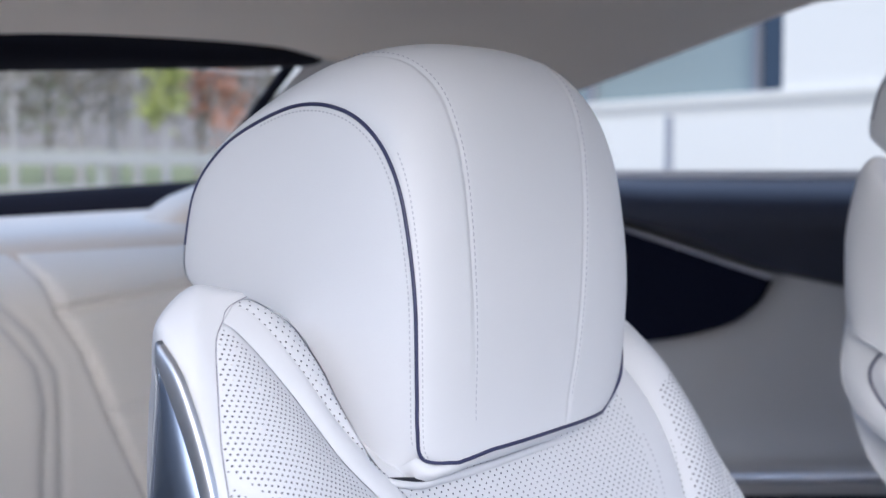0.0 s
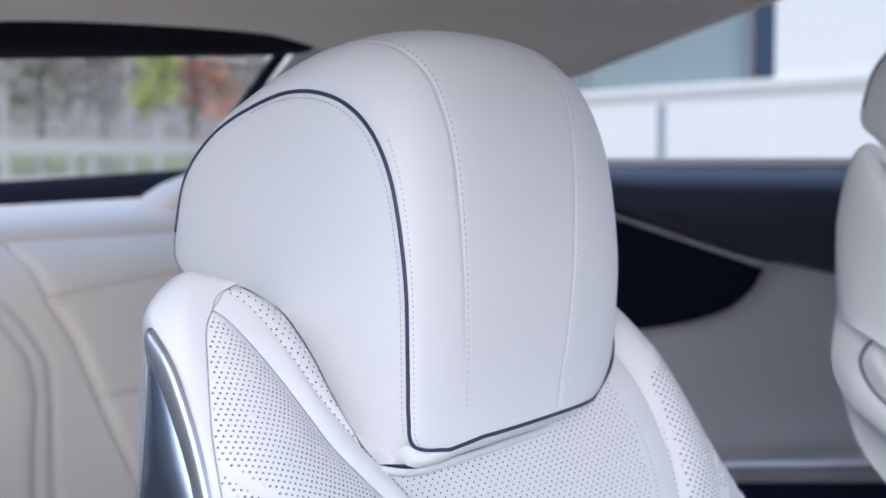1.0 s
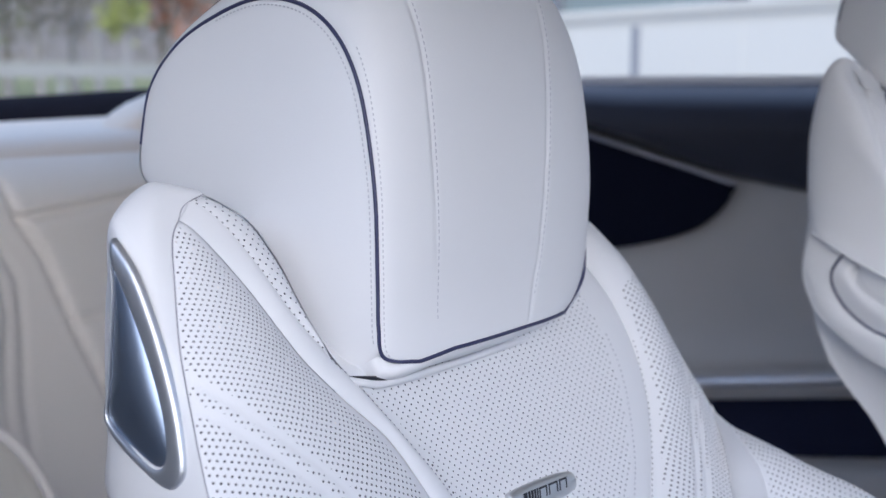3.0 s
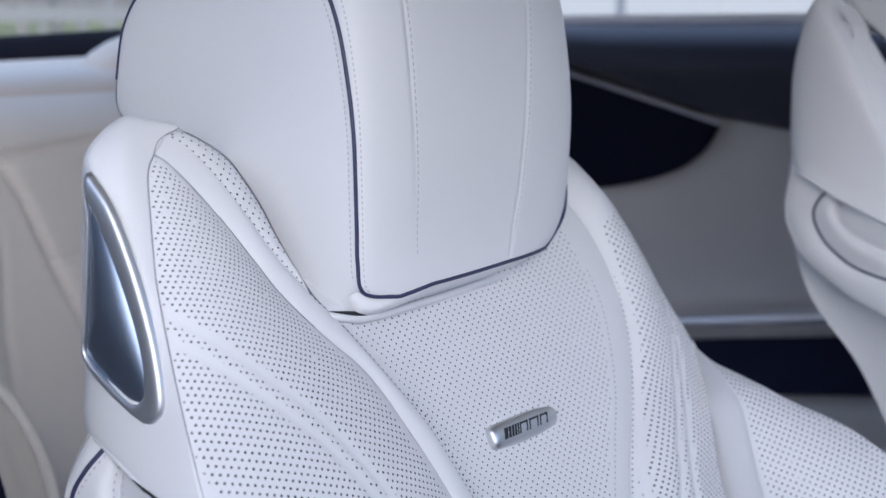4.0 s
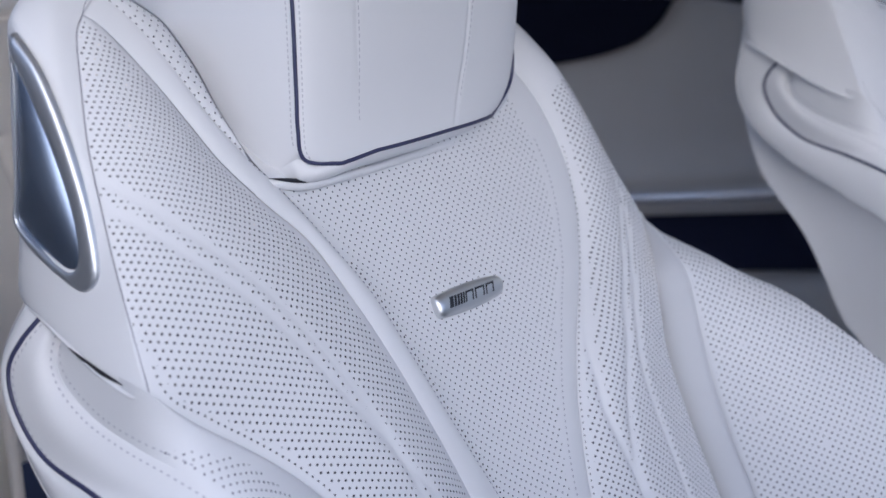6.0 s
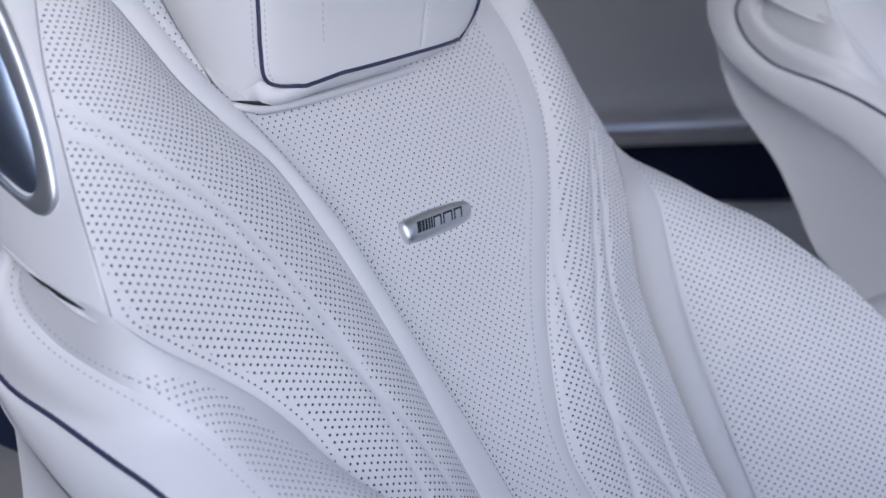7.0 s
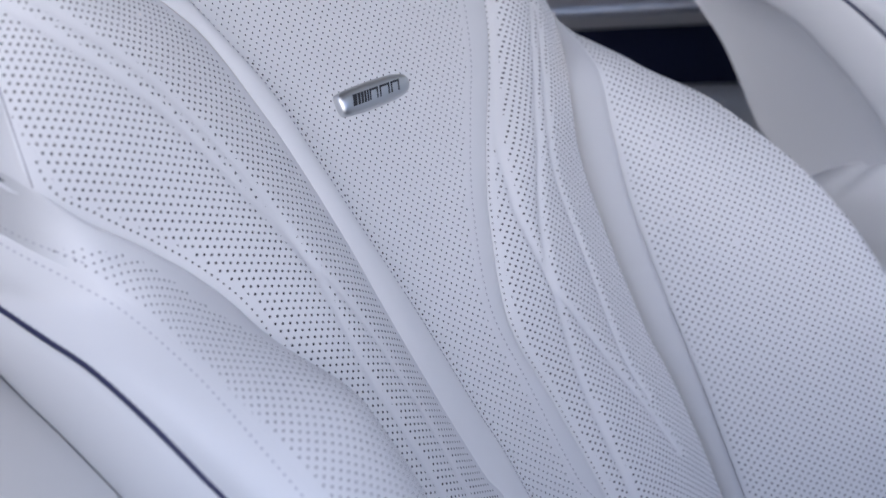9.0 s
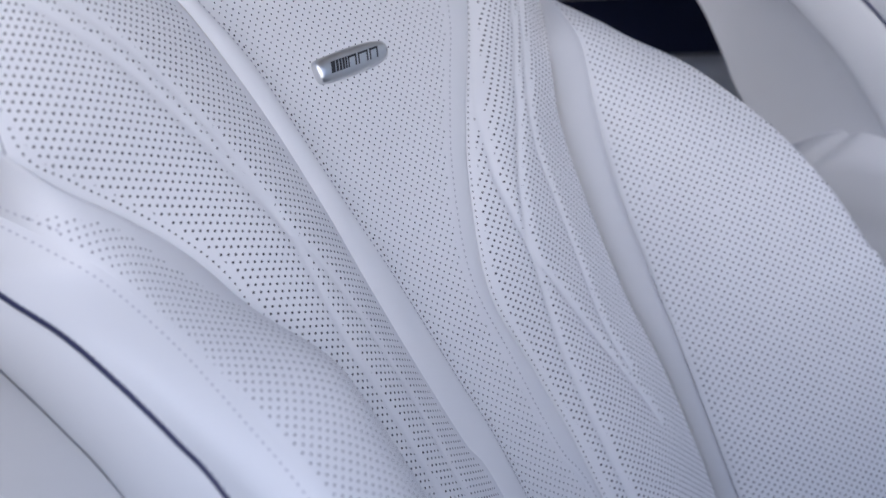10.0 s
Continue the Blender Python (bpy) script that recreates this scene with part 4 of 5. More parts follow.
                    q[2] -= 0.003 * cross
            rows.append(row)
        sheet("cushion_bolster", np.array(rows), leather, seat, "white leather cushion bolster with stitched seams")
    return seat


front_seat(True, (-0.4415, 0.685, 0.300))
front_seat(False, (-0.346, 1.485, 0.357), (0.082, 0, 0.048))

# ---- cabin ----
FLOOR = 0.20
FAR = 1.80  # the far side of the cabin


def strip_loft(name, stations, mat, parent=None, label="", flip=False):
    """A surface through cross-sections, each a list of points."""
    return sheet(name, np.array(stations, float), mat, parent, label, flip=flip)


tagged(box("floor", (-2.2, 0.05, FLOOR - 0.04), (1.2, 1.95, FLOOR), navy_carpet), "dark navy carpeted car floor", "floor", kind="structure")
xs = np.linspace(-1.75, 0.9, 54)

# far side wall: grey panel that swells into an armrest, navy belt roll above it
wall_far = tagged(new("wall_far"), "grey leather side panel with a navy belt roll", "wall", kind="structure")
lower = []
for x in xs:
    dz = 0.158 * (x + 0.75)
    prof = [(FAR + 0.03, 1.00), (FAR + 0.015, 0.86), (FAR + 0.010, 0.78), (FAR + 0.004, 0.72), (FAR - 0.002, 0.675 + dz * 0.5), (FAR - 0.004, 0.640 + dz * 0.8), (FAR - 0.012, 0.615 + dz),
            (FAR - 0.024, 0.595 + dz), (FAR - 0.030, 0.577 + dz), (FAR - 0.022, 0.561 + dz)]
    lower.append(smooth_curve([(x, y, z) for y, z in prof], 40))
strip_loft("upper_panel", lower, greige, wall_far, "grey leather upper side panel")
ledge = [[(x, FAR - 0.022, 0.544 + 0.158 * (x + 0.75)), (x, FAR - 0.018, 0.524 + 0.158 * (x + 0.75)), (x, FAR + 0.02, 0.522 + 0.158 * (x + 0.75))] for x in xs]
strip_loft("ledge", ledge, greige, wall_far, "narrow grey strip under the chrome bar")
bar = []
for x in xs:
    z = 0.5525 + 0.158 * (x + 0.75)
    bar.append([(x, FAR - 0.026 - 0.009 * math.sin(q), z - 0.0090 * math.cos(q)) for q in np.linspace(0, math.pi, 9)])
strip_loft("chrome_bar", bar, material("bright_trim", (0.90, 0.91, 0.95), 0.22, metal=1.0), wall_far, "satin chrome trim bar")
box("map_pocket", (-1.75, FAR + 0.005, 0.30), (0.9, FAR + 0.02, 0.56), navy_carpet, wall_far, "dark navy pocket recess")
sill = [[(x, FAR + 0.006, 0.452 + 0.16 * (x + 0.62)), (x, FAR - 0.03, 0.451 + 0.16 * (x + 0.62)), (x, FAR - 0.10, 0.444 + 0.16 * (x + 0.62)), (x, FAR - 0.12, FLOOR)] for x in xs]
strip_loft("lower_ledge", sill, greige, wall_far, "grey leather lower ledge")
roll = []
for x in xs:
    low = float(np.interp(x, [-1.75, -1.40, -1.20, -1.06, -0.967, -0.824, -0.70, -0.3, 0.9], [0.985, 0.975, 0.952, 0.913, 0.889, 0.851, 0.834, 0.80, 0.80]))
    top = 0.992
    k = min(1, (top - low) / 0.10)
    prof = [(FAR + 0.12, top - 0.003), (FAR + 0.06, top), (FAR + 0.034, top - 0.003 * k), (FAR + 0.006, top - 0.010 * k), (FAR - 0.020, top - 0.020 * k), (FAR - 0.038, top - 0.034 * k),
            (FAR - 0.046, top - 0.054 * k), (FAR - 0.046, top - 0.080 * k), (FAR - 0.024, low + 0.012), (FAR - 0.006, low), (FAR + 0.01, low - 0.002)]
    roll.append(smooth_curve([(x, y, z) for y, z in prof], 36))
strip_loft("belt_roll", roll, navy_trim, wall_far, "dark navy soft belt roll under the window")
bead = np.array([(x, FAR - 0.012, float(np.interp(x, [-1.40, -1.06, -0.967, -0.824, -0.70, -0.3], [0.985, 0.940, 0.916, 0.872, 0.852, 0.82]))) for x in np.linspace(-1.4, -0.3, 40)])
tube("bead", bead, 0.0048, navy_trim, wall_far, "raised bead along the belt roll", sides=6)

speaker = tagged(new("speaker_panel"), "black cloth speaker panel with a silver strip on the side wall", "speaker panel")
speaker.location = (-1.0, FAR, 0.80)
shape = [(-1.32, 0.962), (-1.20, 0.945), (-1.058, 0.905), (-0.93, 0.872), (-0.815, 0.840), (-0.812, 0.830), (-0.832, 0.798), (-0.878, 0.765), (-0.965, 0.738), (-1.10, 0.718), (-1.30, 0.712), (-1.36, 0.80)]
ring = smooth_curve([(x + 1.0, -0.002, z - 0.80) for x, z in shape + [shape[0]]], 90)[:-1]
outline_plate("grille", [tuple(p) for p in ring], (0, -0.012, 0), grille, speaker, "black cloth speaker grille", bevel=0.006, smooth=False)
rail = np.array([(x + 1.0, -0.017, z - 0.80) for x, z in smooth_curve([(-1.32, 0.968), (-1.20, 0.949), (-1.058, 0.909), (-0.93, 0.875), (-0.803, 0.841)], 40)])
tube("silver_strip", rail, 0.0036, material("dull_silver", (0.50, 0.50, 0.56), 0.42, metal=0.4), speaker, "dull silver strip", sides=8)

# roof lining: a shell that falls towards the rear and to the side rails
def roof_middle(x):
    return float(np.interp(x, [-1.22, -1.0, -0.7, -0.3, 0.3, 0.9], [1.131, 1.180, 1.225, 1.258, 1.27, 1.25]))


def roof_rail(x):
    return float(np.interp(x, [-1.30, -1.071, -0.871, -0.702, -0.4, 0.3, 0.9], [1.055, 1.120, 1.178, 1.225, 1.245, 1.25, 1.20]))


lining = []
for x in np.linspace(-1.20, 0.38, 64):
    row = []
    for s in np.linspace(-1, 1, 61):
        y = 0.93 + 0.75 * s
        side = abs(s) ** 3.2
        rear = min(1, max(0, (-0.85 - x) / 0.35)) ** 2
        row.append((x, y, rear * (0.040 * (y - 1.02)) - rear * 0.012 * max(0, (y - 1.15) / 0.3) + roof_middle(x) * (1 - side) + min(roof_rail(x), roof_middle(x)) * side + 0.012 * (1 - s * s)))
    lining.append(row)
roof = strip_loft("ceiling", lining, headlining)
mod = roof.modifiers.new("thickness", "SOLIDIFY")
mod.thickness, mod.offset = 0.03, -1
tagged(roof, "grey-brown cloth roof lining", "ceiling", kind="structure")

# rear window: dark header, glass, pillars, shelf
window_rear = tagged(new("window_rear"), "rear window with a dark header and frame", "window", kind="structure")
header = []
for y in np.linspace(0.15, 1.247, 40):
    top, low = 1.136 + 0.030 * (y - 0.80), 1.118 + 0.070 * (y - 0.93)
    low = min(low, top)
    header.append(smooth_curve([(-1.17, y, top + 0.012), (-1.195, y, top), (-1.21, y, (top + low) / 2 - 0.003), (-1.245, y, low - 0.001), (-1.26, y, low + 0.004), (-1.27, y, low + 0.04)], 18))
strip_loft("header", header, black_cloth, window_rear, "black header trim")
glass = bpy.data.materials.new("window_glass")
glass.use_nodes = True
gb = glass.node_tree.nodes["Principled BSDF"]
gb.inputs["Transmission Weight"].default_value, gb.inputs["Roughness"].default_value, gb.inputs["IOR"].default_value = 1.0, 0.0, 1.02
gb.inputs["Base Color"].default_value = (0.93, 0.95, 0.95, 1)
bm = bmesh.new()
corners = [bm.verts.new(v) for d in (0, 0.004) for v in ((-1.29 + d * 0.36, 0.15, 1.128 + d), (-1.29 + d * 0.36, 1.42, 1.128 + d), (-1.80 + d * 0.36, 1.42, 0.93 + d), (-1.80 + d * 0.36, 0.15, 0.93 + d))]
for f in ((0, 1, 2, 3), (7, 6, 5, 4), (0, 4, 5, 1), (1, 5, 6, 2), (2, 6, 7, 3), (3, 7, 4, 0)):
    bm.faces.new([corners[k] for k in f])
pane = part("pane", bm, glass, window_rear, "clear glass", smooth=False)
pane.visible_shadow = False
shelf = []
for y in np.linspace(0.10, 1.55, 30):
    up = 0.045 * (y - 1.0)
    shelf.append(smooth_curve([(-1.85, y, 0.955 + up), (-1.70, y, 0.962 + up), (-1.62, y, 0.964 + up), (-1.60, y, 0.955 + up), (-1.59, y, 0.945 + up), (-1.585, y, 0.93)], 16))
strip_loft("shelf_edge", shelf, black_cloth, window_rear, "dark window-sill trim")
back_shelf = [[(x, y, z + 0.02 * (y - 1.0)) for x, z in smooth_curve([(-1.60, 0.935), (-1.50, 0.935), (-1.40, 0.930), (-1.33, 0.925), (-1.29, 0.91), (-1.27, 0.88)], 16)] for y in np.linspace(0.15, 1.62, 24)]
strip_loft("parcel_shelf", back_shelf, cream, window_rear, "cream leather parcel shelf")
pillar_grid = []
for k in np.linspace(0, 1, 14):
    c = Vector((-1.237, 1.257, 1.149)).lerp(Vector((-1.595, 1.35, 0.956)), k)
    a = c + Vector((0.02, 0.05, 0.004))
    b = Vector((-1.15, 1.68, 1.10)).lerp(Vector((-1.45, 1.74, 0.97)), k)
    pillar_grid.append([c, a, a.lerp(b, 0.5) + Vector((0, 0.02, 0.01)), b])
strip = np.array([Vector((-1.26, 1.249, 1.146)).lerp(Vector((-1.598, 1.362, 0.956)), k) for k in np.linspace(0, 1, 12)])
tube("pillar_frame", strip, 0.008, black_cloth, window_rear, "black edge of the rear window", sides=8)
strip_loft("pillar_trim", pillar_grid, greige, window_rear, "pale pillar trim")

# rear bench
bench = tagged(new("rear_bench"), "white leather rear bench with a seamed backrest and a headrest", "car seat")
bench.location = (-1.2, 0.95, FLOOR)


def bench_x(z):
    return -1.10 - 0.32 * (z - 0.45)


rows = []
for z in np.linspace(0.40, 0.905, 130):
    row = []
    for y in np.linspace(0.30, 1.62, 240):
        out = 0.0
        # near seat with two arched welts, a slanting seam, and panels beyond it
        for zs, ys, deep in (([0.40, 0.658, 0.702, 0.747, 0.788, 0.827, 0.87], [0.755, 0.772, 0.783, 0.798, 0.797, 0.771, 0.72], 0.010),
                             ([0.40, 0.658, 0.726, 0.779, 0.823, 0.853, 0.89], [0.775, 0.801, 0.817, 0.826, 0.805, 0.777, 0.73], 0.010)):
            d = float(np.interp(z, zs, ys)) - y
            out += deep / (1 + math.exp(-max(-60, min(60, d / 0.006)))) - 0.004 * math.exp(-((d + 0.006) / 0.006) ** 2)
        seam = float(np.interp(z, [0.40, 0.637, 0.721, 0.798, 0.841, 0.875, 0.907], [0.975, 0.915, 0.890, 0.872, 0.849, 0.846, 0.832]))
        d2 = y - seam
        out += 0.006 / (1 + math.exp(-max(-60, min(60, d2 / 0.006)))) - 0.010 * math.exp(-(d2 / 0.005) ** 2)
        if y > seam:
            ridge = 0.842 + 0.08 * (y - 0.849)
            out -= 0.010 * math.exp(-((z - ridge) / 0.005) ** 2)
            out -= 0.004 * math.exp(-((z - ridge + 0.118) / 0.005) ** 2)
        top = max(0, (z - 0.84) / 0.065)
        out -= 0.045 * top ** 2.2
        row.append((bench_x(z) + out + 1.2, y - 0.95, z - FLOOR))
    rows.append(row)
strip_loft("backrest", rows, bench_leather, bench, "seamed white leather backrest")
for y, name in ((1.31, "headrest"), (0.44, "headrest")):
    bm = bmesh.new()
    bmesh.ops.create_cube(bm, size=1)
    bmesh.ops.subdivide_edges(bm, edges=bm.edges[:], cuts=7, use_grid_fill=True)
    for v in bm.verts:
        p = v.co * 2
        r = (abs(p.x) ** 4 + abs(p.y) ** 4 + abs(p.z) ** 4) ** 0.25
        p /= max(r, 1e-6)
        v.co = (-0.19 + 0.055 * p.x, y - 0.95 + 0.210 * p.y, 0.735 + 0.055 * p.z - 0.045 * p.y ** 2)
    part("headrest", bm, cream, bench, "low cream leather headrest")
bm = bmesh.new()
bmesh.ops.create_cube(bm, size=1)
bmesh.ops.subdivide_edges(bm, edges=bm.edges[:], cuts=9, use_grid_fill=True)
for v in bm.verts:
    p = v.co * 2
    r = (abs(p.x) ** 5 + abs(p.y) ** 5 + abs(p.z) ** 5) ** 0.2
    p /= max(r, 1e-6)
    v.co = (0.25 + 0.24 * p.x, -0.475 + 0.215 * p.y, 0.15 + 0.13 * p.z)
part("cushion", bm, greige, bench, "grey leather rear cushion")
box("cushion", (-0.05, 0.10, 0.05), (0.40, 0.66, 0.22), leather, bench, "white leather rear cushion", bevel=0.05)

# rounded armrest on the near side of the bench, with a pale rolled edge
armrest = tagged(new("side_armrest"), "cream leather armrest with a pale rolled edge beside the bench", "armrest")
armrest.location = (-0.910, 0.640, FLOOR)
lean = Vector((-0.787, 0.546, -0.286))  # the way its face looks, from front to back
wide = Vector((0.570, 0.8217, 0.0))
tall = wide.cross(lean)
hub = Vector((0.0, 0.0, 0.6576 - FLOOR))


def on_armrest(across, up, front=0.0):
    return hub + wide * across + tall * up - lean * front


bow = smooth_curve([(-0.118, 0.058), (-0.070, 0.057), (-0.0402, 0.050), (-0.0205, 0.040), (-0.005, 0.0225), (0.0112, -0.0059), (0.0235, -0.0412), (0.030, -0.0784), (0.033, -0.125), (0.034, -0.40)], 60)
outline_plate("armrest_pad", [on_armrest(a, v, -0.045) for a, v in bow] + [on_armrest(-0.118, -0.40, -0.045)], tuple(-lean * 0.045), material("armrest_cream", (0.80, 0.77, 0.70), 0.5, grain=0.12, grain_size=800, mottle=0.06), armrest, "cream leather pad", bevel=0.012)
tube("rolled_edge", [on_armrest(a - 0.003, v - 0.002, 0.0) for a, v in bow], 0.0058, bench_leather, armrest, "pale rolled leather edge", sides=10)
inset = smooth_curve([(-0.118, -0.006), (-0.050, -0.009), (-0.030, -0.020), (-0.020, -0.035), (-0.012, -0.070), (-0.009, -0.130), (-0.008, -0.40)], 40)
outline_plate("recess_panel", [on_armrest(a, v, 0.001) for a, v in inset] + [on_armrest(-0.118, -0.40, 0.001)], tuple(-lean * 0.004), navy_carpet, armrest, "dark navy inset", bevel=0.0015)

# front and near side, closed off plainly
tagged(box("dashboard", (0.62, 0.15, FLOOR), (0.95, 1.75, 0.88), navy_trim, bevel=0.05), "dark navy dashboard", "dashboard", kind="structure")
tagged(box("door_sill", (-0.85, 0.10, FLOOR), (0.85, 0.24, 0.36), satin, bevel=0.02), "metal door sill", "sill", kind="structure")
# out of view; reaches this far forward to keep rear-left light off the bolster
tagged(box("wall_near", (-1.75, 0.16, FLOOR), (-0.44, 0.24, 0.985), greige, bevel=0.02), "unseen grey leather rear side panel, lengthened to shade the seats", "wall", kind="structure")

# added out of view to cut the side light on the rear bench
tagged(box("pillar_near", (-1.75, 0.16, 0.988), (-0.98, 0.22, 1.19), greige, bevel=0.02), "unseen plain grey pillar added to shade the rear bench", "pillar", kind="structure")

# added out of view; its angle sets how much low daylight reaches the seats
door_near = tagged(new("door_1"), "unseen open car door with a grey leather lining and navy top, set to block low light", "door", kind="structure")
door_near.matrix_world = pose(0.62, 0.22, 0, 0, 0, 75)
box("door_panel", (-1.18, -0.06, 0.30), (0.0, 0.06, 0.872), greige, door_near, "grey leather door panel", bevel=0.03)
box("belt_roll", (-1.17, -0.05, 0.874), (-0.01, 0.07, 0.975), navy_trim, door_near, "navy soft belt roll", bevel=0.03)

# ---- outside ----
asphalt = material("pale_paving", (0.25, 0.235, 0.205), 0.9, grain=0.5, grain_size=60, mottle=0.3, mottle_size=0.5)
tagged(box("ground", (-300, -300, -0.05), (300, 300, 0.0), asphalt), "pale concrete paved ground", "ground", kind="structure")
pane_blue = material("window_pane", (0.27, 0.32, 0.31), 0.15, specular=0.6)
pane_dark = material("dark_window_pane", (0.03, 0.05, 0.085), 0.1)
pale_grey = material("pale_grey_ledge_shade", (0.62, 0.62, 0.60), 0.8, mottle=0.1, mottle_size=2)
frame_grey = material("grey_frame", (0.20, 0.21, 0.24), 0.6)


def facade(s, z, out=0.0):
    """A point on the white building: metres along it, height, metres in front."""
    return Vector((-4.0, 8.9, 0)) + Vector((0.95, -0.314, 0)) * s + Vector((-0.314, -0.95, 0)) * out + Vector((0, 0, z))


def facade_box(name, s0, s1, z0, z1, o0, o1, mat, parent, label=""):
    bm = bmesh.new()
    v = [bm.verts.new(facade(s, z, o)) for s in (s0, s1) for z in (z0, z1) for o in (o0, o1)]
    for f in ((0, 1, 3, 2), (4, 6, 7, 5), (0, 4, 5, 1), (2, 3, 7, 6), (0, 2, 6, 4), (1, 5, 7, 3)):
        bm.faces.new([v[i] for i in f])
    return part(name, bm, mat, parent, label, smooth=False)


building = tagged(new("building"), "white rendered building with a wide blue-grey window", "building")
facade_box("wall", -8.3, 0.07, -0.2, 1.585, 0, -0.4, render_white, building, "white rendered wall")
facade_box("wall", -8.3, 0.07, 3.2, 6.0, 0, -0.4, render_white, building, "white rendered wall")
facade_box("wall", 0.07, 9, -0.2, 6.0, 0, -0.4, render_white, building, "white rendered wall")
facade_box("wall", -8.3, -7.2, 1.585, 3.2, 0, -0.4, render_white, building, "white rendered wall")
window = facade_box("window", -7.2, 0.07, 1.585, 3.2, -0.14, -0.2, pane_blue, building, "wide blue-grey window")
facade_box("pane", -0.21, 0.05, 1.60, 3.2, -0.10, -0.13, pane_dark, window, "dark end pane")
for s in (-0.26, -2.2, -3.4, -4.6, -5.8):
    facade_box("mullion", s - 0.03, s + 0.03, 1.60, 3.2, -0.06, -0.13, frame_grey, window, "grey mullion")
facade_box("sill", -8.3, 9, 1.53, 1.583, 0.03, -0.12, render_white, building, "white window sill")
# a pale grey strip stands in for the shadow below the sill
facade_box("ledge", -8.3, 9, 1.475, 1.50, 0.02, 0.0, pale_grey, building, "grey strip painted as the ledge's shadow")
for s in (-6, -3.5, 0.0, 2.5):
    facade_box("joint", s - 0.015, s + 0.015, 0, 1.475, 0.004, 0.0, render_white, building, "pale panel joint")

post = tagged(new("post"), "grey steel post in front of the white building", "post")
p = facade(-0.47, 0, 0.6)
post.location = p
bm = bmesh.new()
bmesh.ops.create_cone(bm, segments=16, radius1=0.032, radius2=0.030, depth=1.40, cap_ends=True)
for v in bm.verts:
    v.co.z += 0.70
part("shaft", bm, frame_grey, post, "grey steel shaft")
bm = bmesh.new()
bmesh.ops.create_cone(bm, segments=16, radius1=0.10, radius2=0.10, depth=0.02, cap_ends=True)
for v in bm.verts:
    v.co.z += 0.01
part("base_plate", bm, frame_grey, post, "round steel base plate")

# lawn, rail and trees behind the car
grass_mat = material("lawn", (0.33, 0.33, 0.15), 0.95, grain=0.8, grain_size=20, mottle=0.5, mottle_size=0.3, second=(0.30, 0.28, 0.12))
lawn_rows = []
for r in np.linspace(0, 1, 12):
    lawn_rows.append([(-24 - 40 * r, y, 0.02 + 1.9 * min(1, r * 1.8)) for y in np.linspace(-10, 70, 24)])
tagged(strip_loft("lawn", lawn_rows, grass_mat), "yellow-green lawn bank", "lawn", kind="structure")
rail_mat = material("white_rail", (0.42, 0.41, 0.38), 0.5, mottle=0.1)
fence = tagged(new("fence"), "white guard rail on posts beside the lawn", "fence")
fence.location = (-20, 15, 0)
box("rail", (-0.04, -22, 1.10), (0.04, 30, 1.36), rail_mat, fence, "white rail")
box("rail", (-0.03, -22, 0.62), (0.03, 30, 0.72), rail_mat, fence, "white rail")
for k in range(20):
    box("post", (-0.11, -21 + 2.6 * k, 0), (-0.04, -20.86 + 2.6 * k, 1.25), rail_mat, fence, "white post")
bark = material("bark", (0.46, 0.44, 0.43), 0.9, grain=0.8, grain_size=25, mottle=0.4, mottle_size=3)
LEAVES = [material("green_leaves", (0.14, 0.17, 0.08), 0.7, mottle=0.5, mottle_size=1.5, second=(0.26, 0.28, 0.14)),
          material("rust_leaves", (0.55, 0.22, 0.11), 0.7, mottle=0.5, mottle_size=1.5, second=(0.40, 0.20, 0.13)),
          material("dull_leaves", (0.13, 0.12, 0.09), 0.8, mottle=0.5, mottle_size=1.5, second=(0.20, 0.17, 0.13)),
          material("yellow_leaves", (0.40, 0.42, 0.14), 0.7, mottle=0.5, mottle_size=1.5, second=(0.26, 0.30, 0.06))]


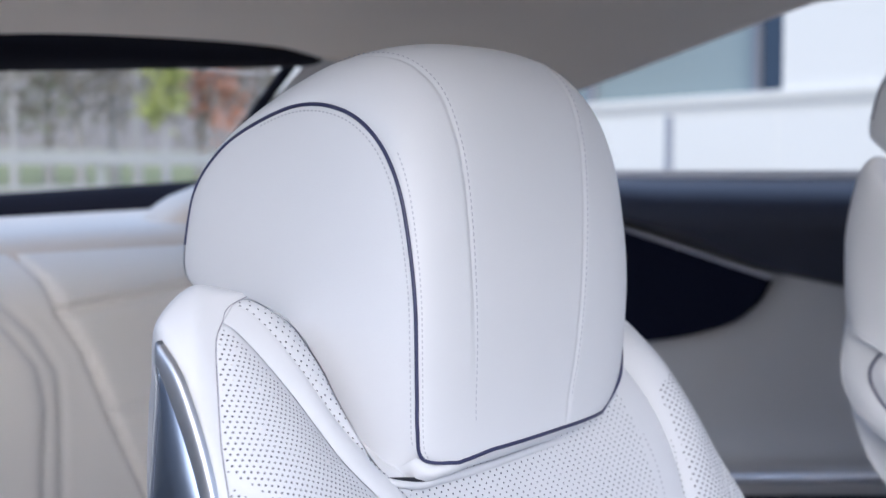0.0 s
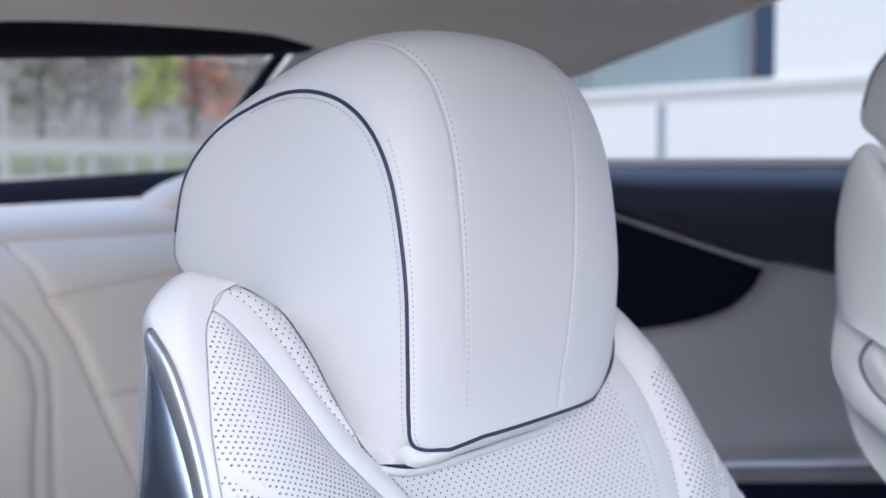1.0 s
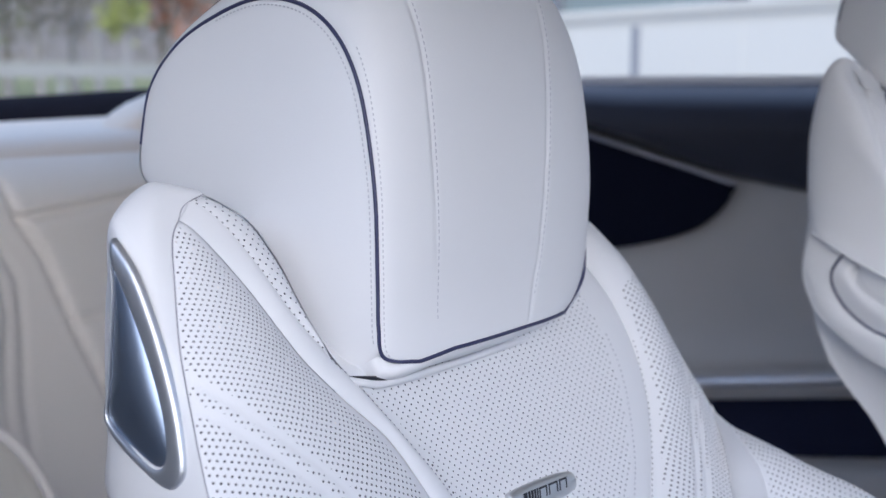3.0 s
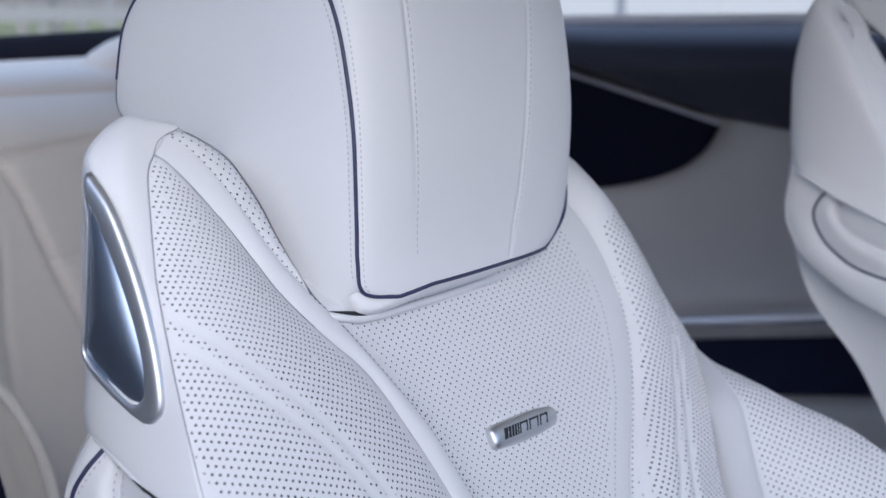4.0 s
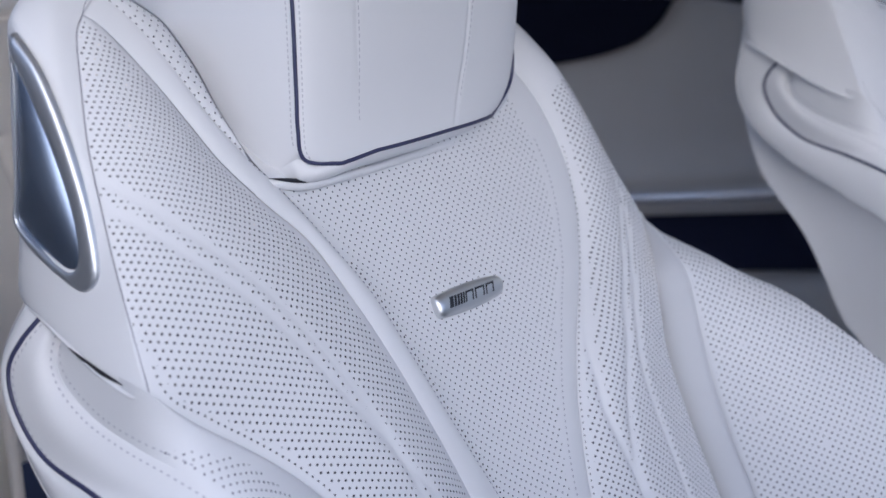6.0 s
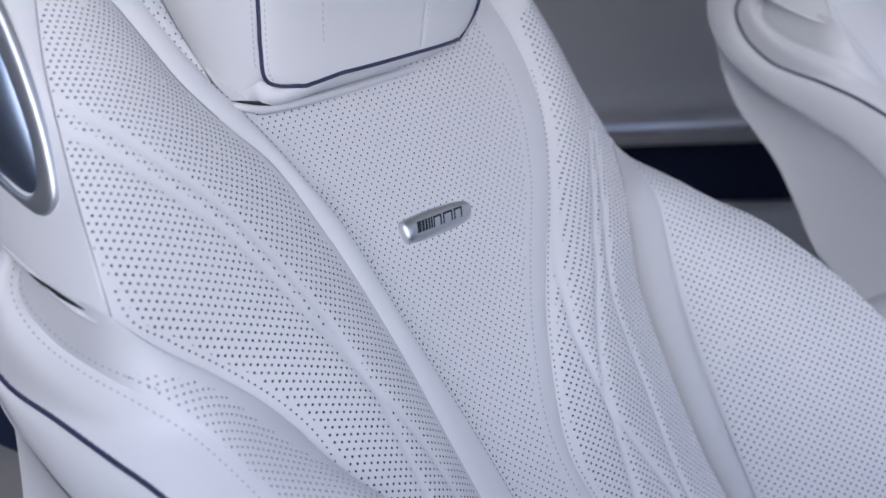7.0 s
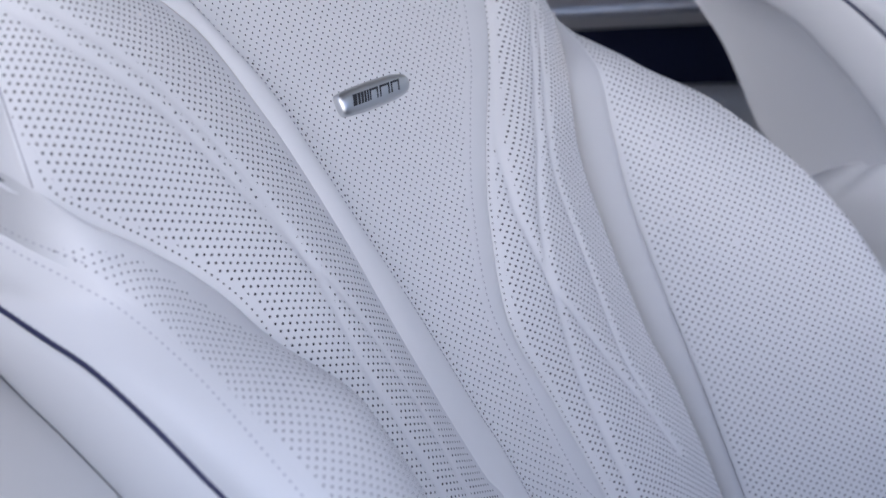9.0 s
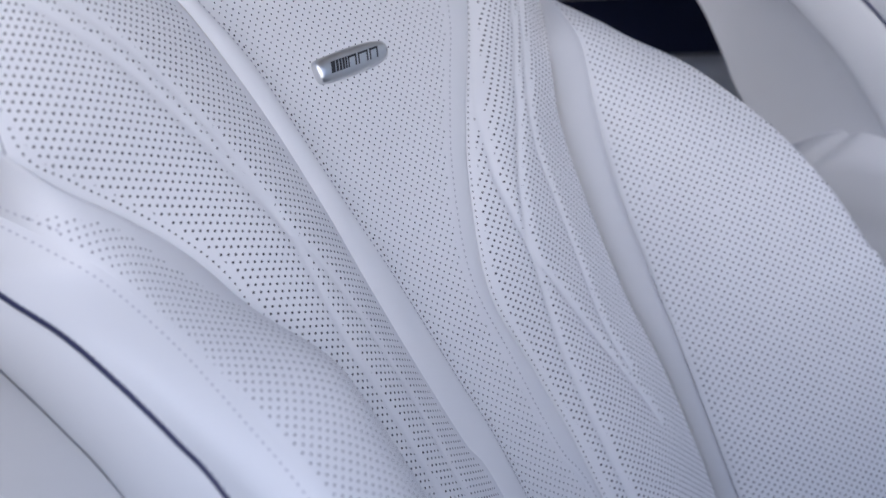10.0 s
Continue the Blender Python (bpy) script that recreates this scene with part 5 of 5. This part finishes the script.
def tree(place, height, kind, label, seed, spread=1.6):
    rng = random.Random(seed)
    t = tagged(new("tree"), label, "tree", "trees behind the lawn")
    t.location = place
    bm = bmesh.new()

    def limb(a, b, r0, r1):
        way = (b - a).normalized()
        side = way.cross(Vector((0.3, 0.7, 0.2))).normalized()
        other = way.cross(side)
        rings = [[bm.verts.new(q + (side * math.cos(w) + other * math.sin(w)) * r) for w in [k * math.pi / 3 for k in range(6)]] for q, r in ((a, r0), (a.lerp(b, 0.5) + side * 0.04 * height * 0.2, (r0 + r1) / 2), (b, r1))]
        for u, v in zip(rings, rings[1:]):
            for k in range(6):
                bm.faces.new((u[k], u[(k + 1) % 6], v[(k + 1) % 6], v[k]))

    top = Vector((rng.uniform(-0.3, 0.3), rng.uniform(-0.3, 0.3), height))
    limb(Vector((0, 0, -0.3)), top, 0.035 * height, 0.008 * height)
    tips = []
    for k in range(9):
        a = top * rng.uniform(0.25, 0.9)
        w = rng.uniform(0, 6.28)
        b = a + Vector((math.cos(w), math.sin(w), rng.uniform(0.3, 0.9))) * spread * rng.uniform(0.5, 1.0)
        limb(a, b, 0.012 * height, 0.003 * height)
        tips += [b, a.lerp(b, 0.6)]
    part("trunk", bm, bark, t, "grey-brown trunk and limbs")
    verts, faces = [], []
    for k in range(520):
        c = rng.choice(tips) + Vector([rng.gauss(0, 0.32 * spread) for _ in range(3)])
        s = rng.uniform(0.06, 0.17)
        u = Vector([rng.gauss(0, 1) for _ in range(3)]).normalized()
        v = u.cross(Vector([rng.gauss(0, 1) for _ in range(3)])).normalized()
        b = len(verts)
        verts += [c - u * s, c + v * s * 0.5, c + u * s, c - v * s * 0.5]
        faces.append((b, b + 1, b + 2, b + 3))
    mesh = bpy.data.meshes.new("crown")
    mesh.from_pydata([tuple(q) for q in verts], [], faces)
    mesh.materials.append(LEAVES[kind])
    new("crown", mesh).parent = t
    return t


def behind(px, dist):
    """A place behind the car, by its bearing from the door."""
    b = radians(px)
    return (-math.sin(b) * dist, math.cos(b) * dist, 0.9)


for k, (bearing, dist, height, kind, label) in enumerate([
        (58.2, 34, 5.5, 2, "dull brown tree with bare branches"), (57.0, 33, 5.0, 2, "grey-brown bare tree behind the lawn"), (55.6, 36, 6.5, 0, "green tree with a grey trunk"), (54.3, 35, 6.0, 2, "dull brown tree with bare branches"),
        (52.9, 38, 6.5, 2, "grey-brown bare tree behind the lawn"), (51.9, 33, 5.2, 2, "dull brown tree with bare branches"), (50.7, 30, 4.4, 3, "yellow-green young tree with thin leaves"), (49.3, 36, 6.0, 2, "dull brown tree with bare branches"),
        (48.6, 35, 4.6, 1, "orange-red autumn tree behind the lawn"), (46.8, 38, 6.0, 2, "grey-brown bare tree behind the lawn"), (59.6, 36, 6.0, 0, "green tree with a grey trunk"), (45.5, 36, 6.0, 2, "dull brown tree with bare branches")]):
    tree(behind(bearing, dist), height * 0.72, kind, label, 10 + k, (1.5, 0.9, 1.5, 0.5)[kind])
block = tagged(new("far_building"), "dark grey low building behind the trees", "building")
block.location = (-58, 30, 0)
box("wall", (-3, -45, 0), (3, 60, 9), material("dark_render", (0.21, 0.20, 0.21), 0.9, mottle=0.5, mottle_size=0.25, second=(0.36, 0.33, 0.33)), block, "dark grey wall")
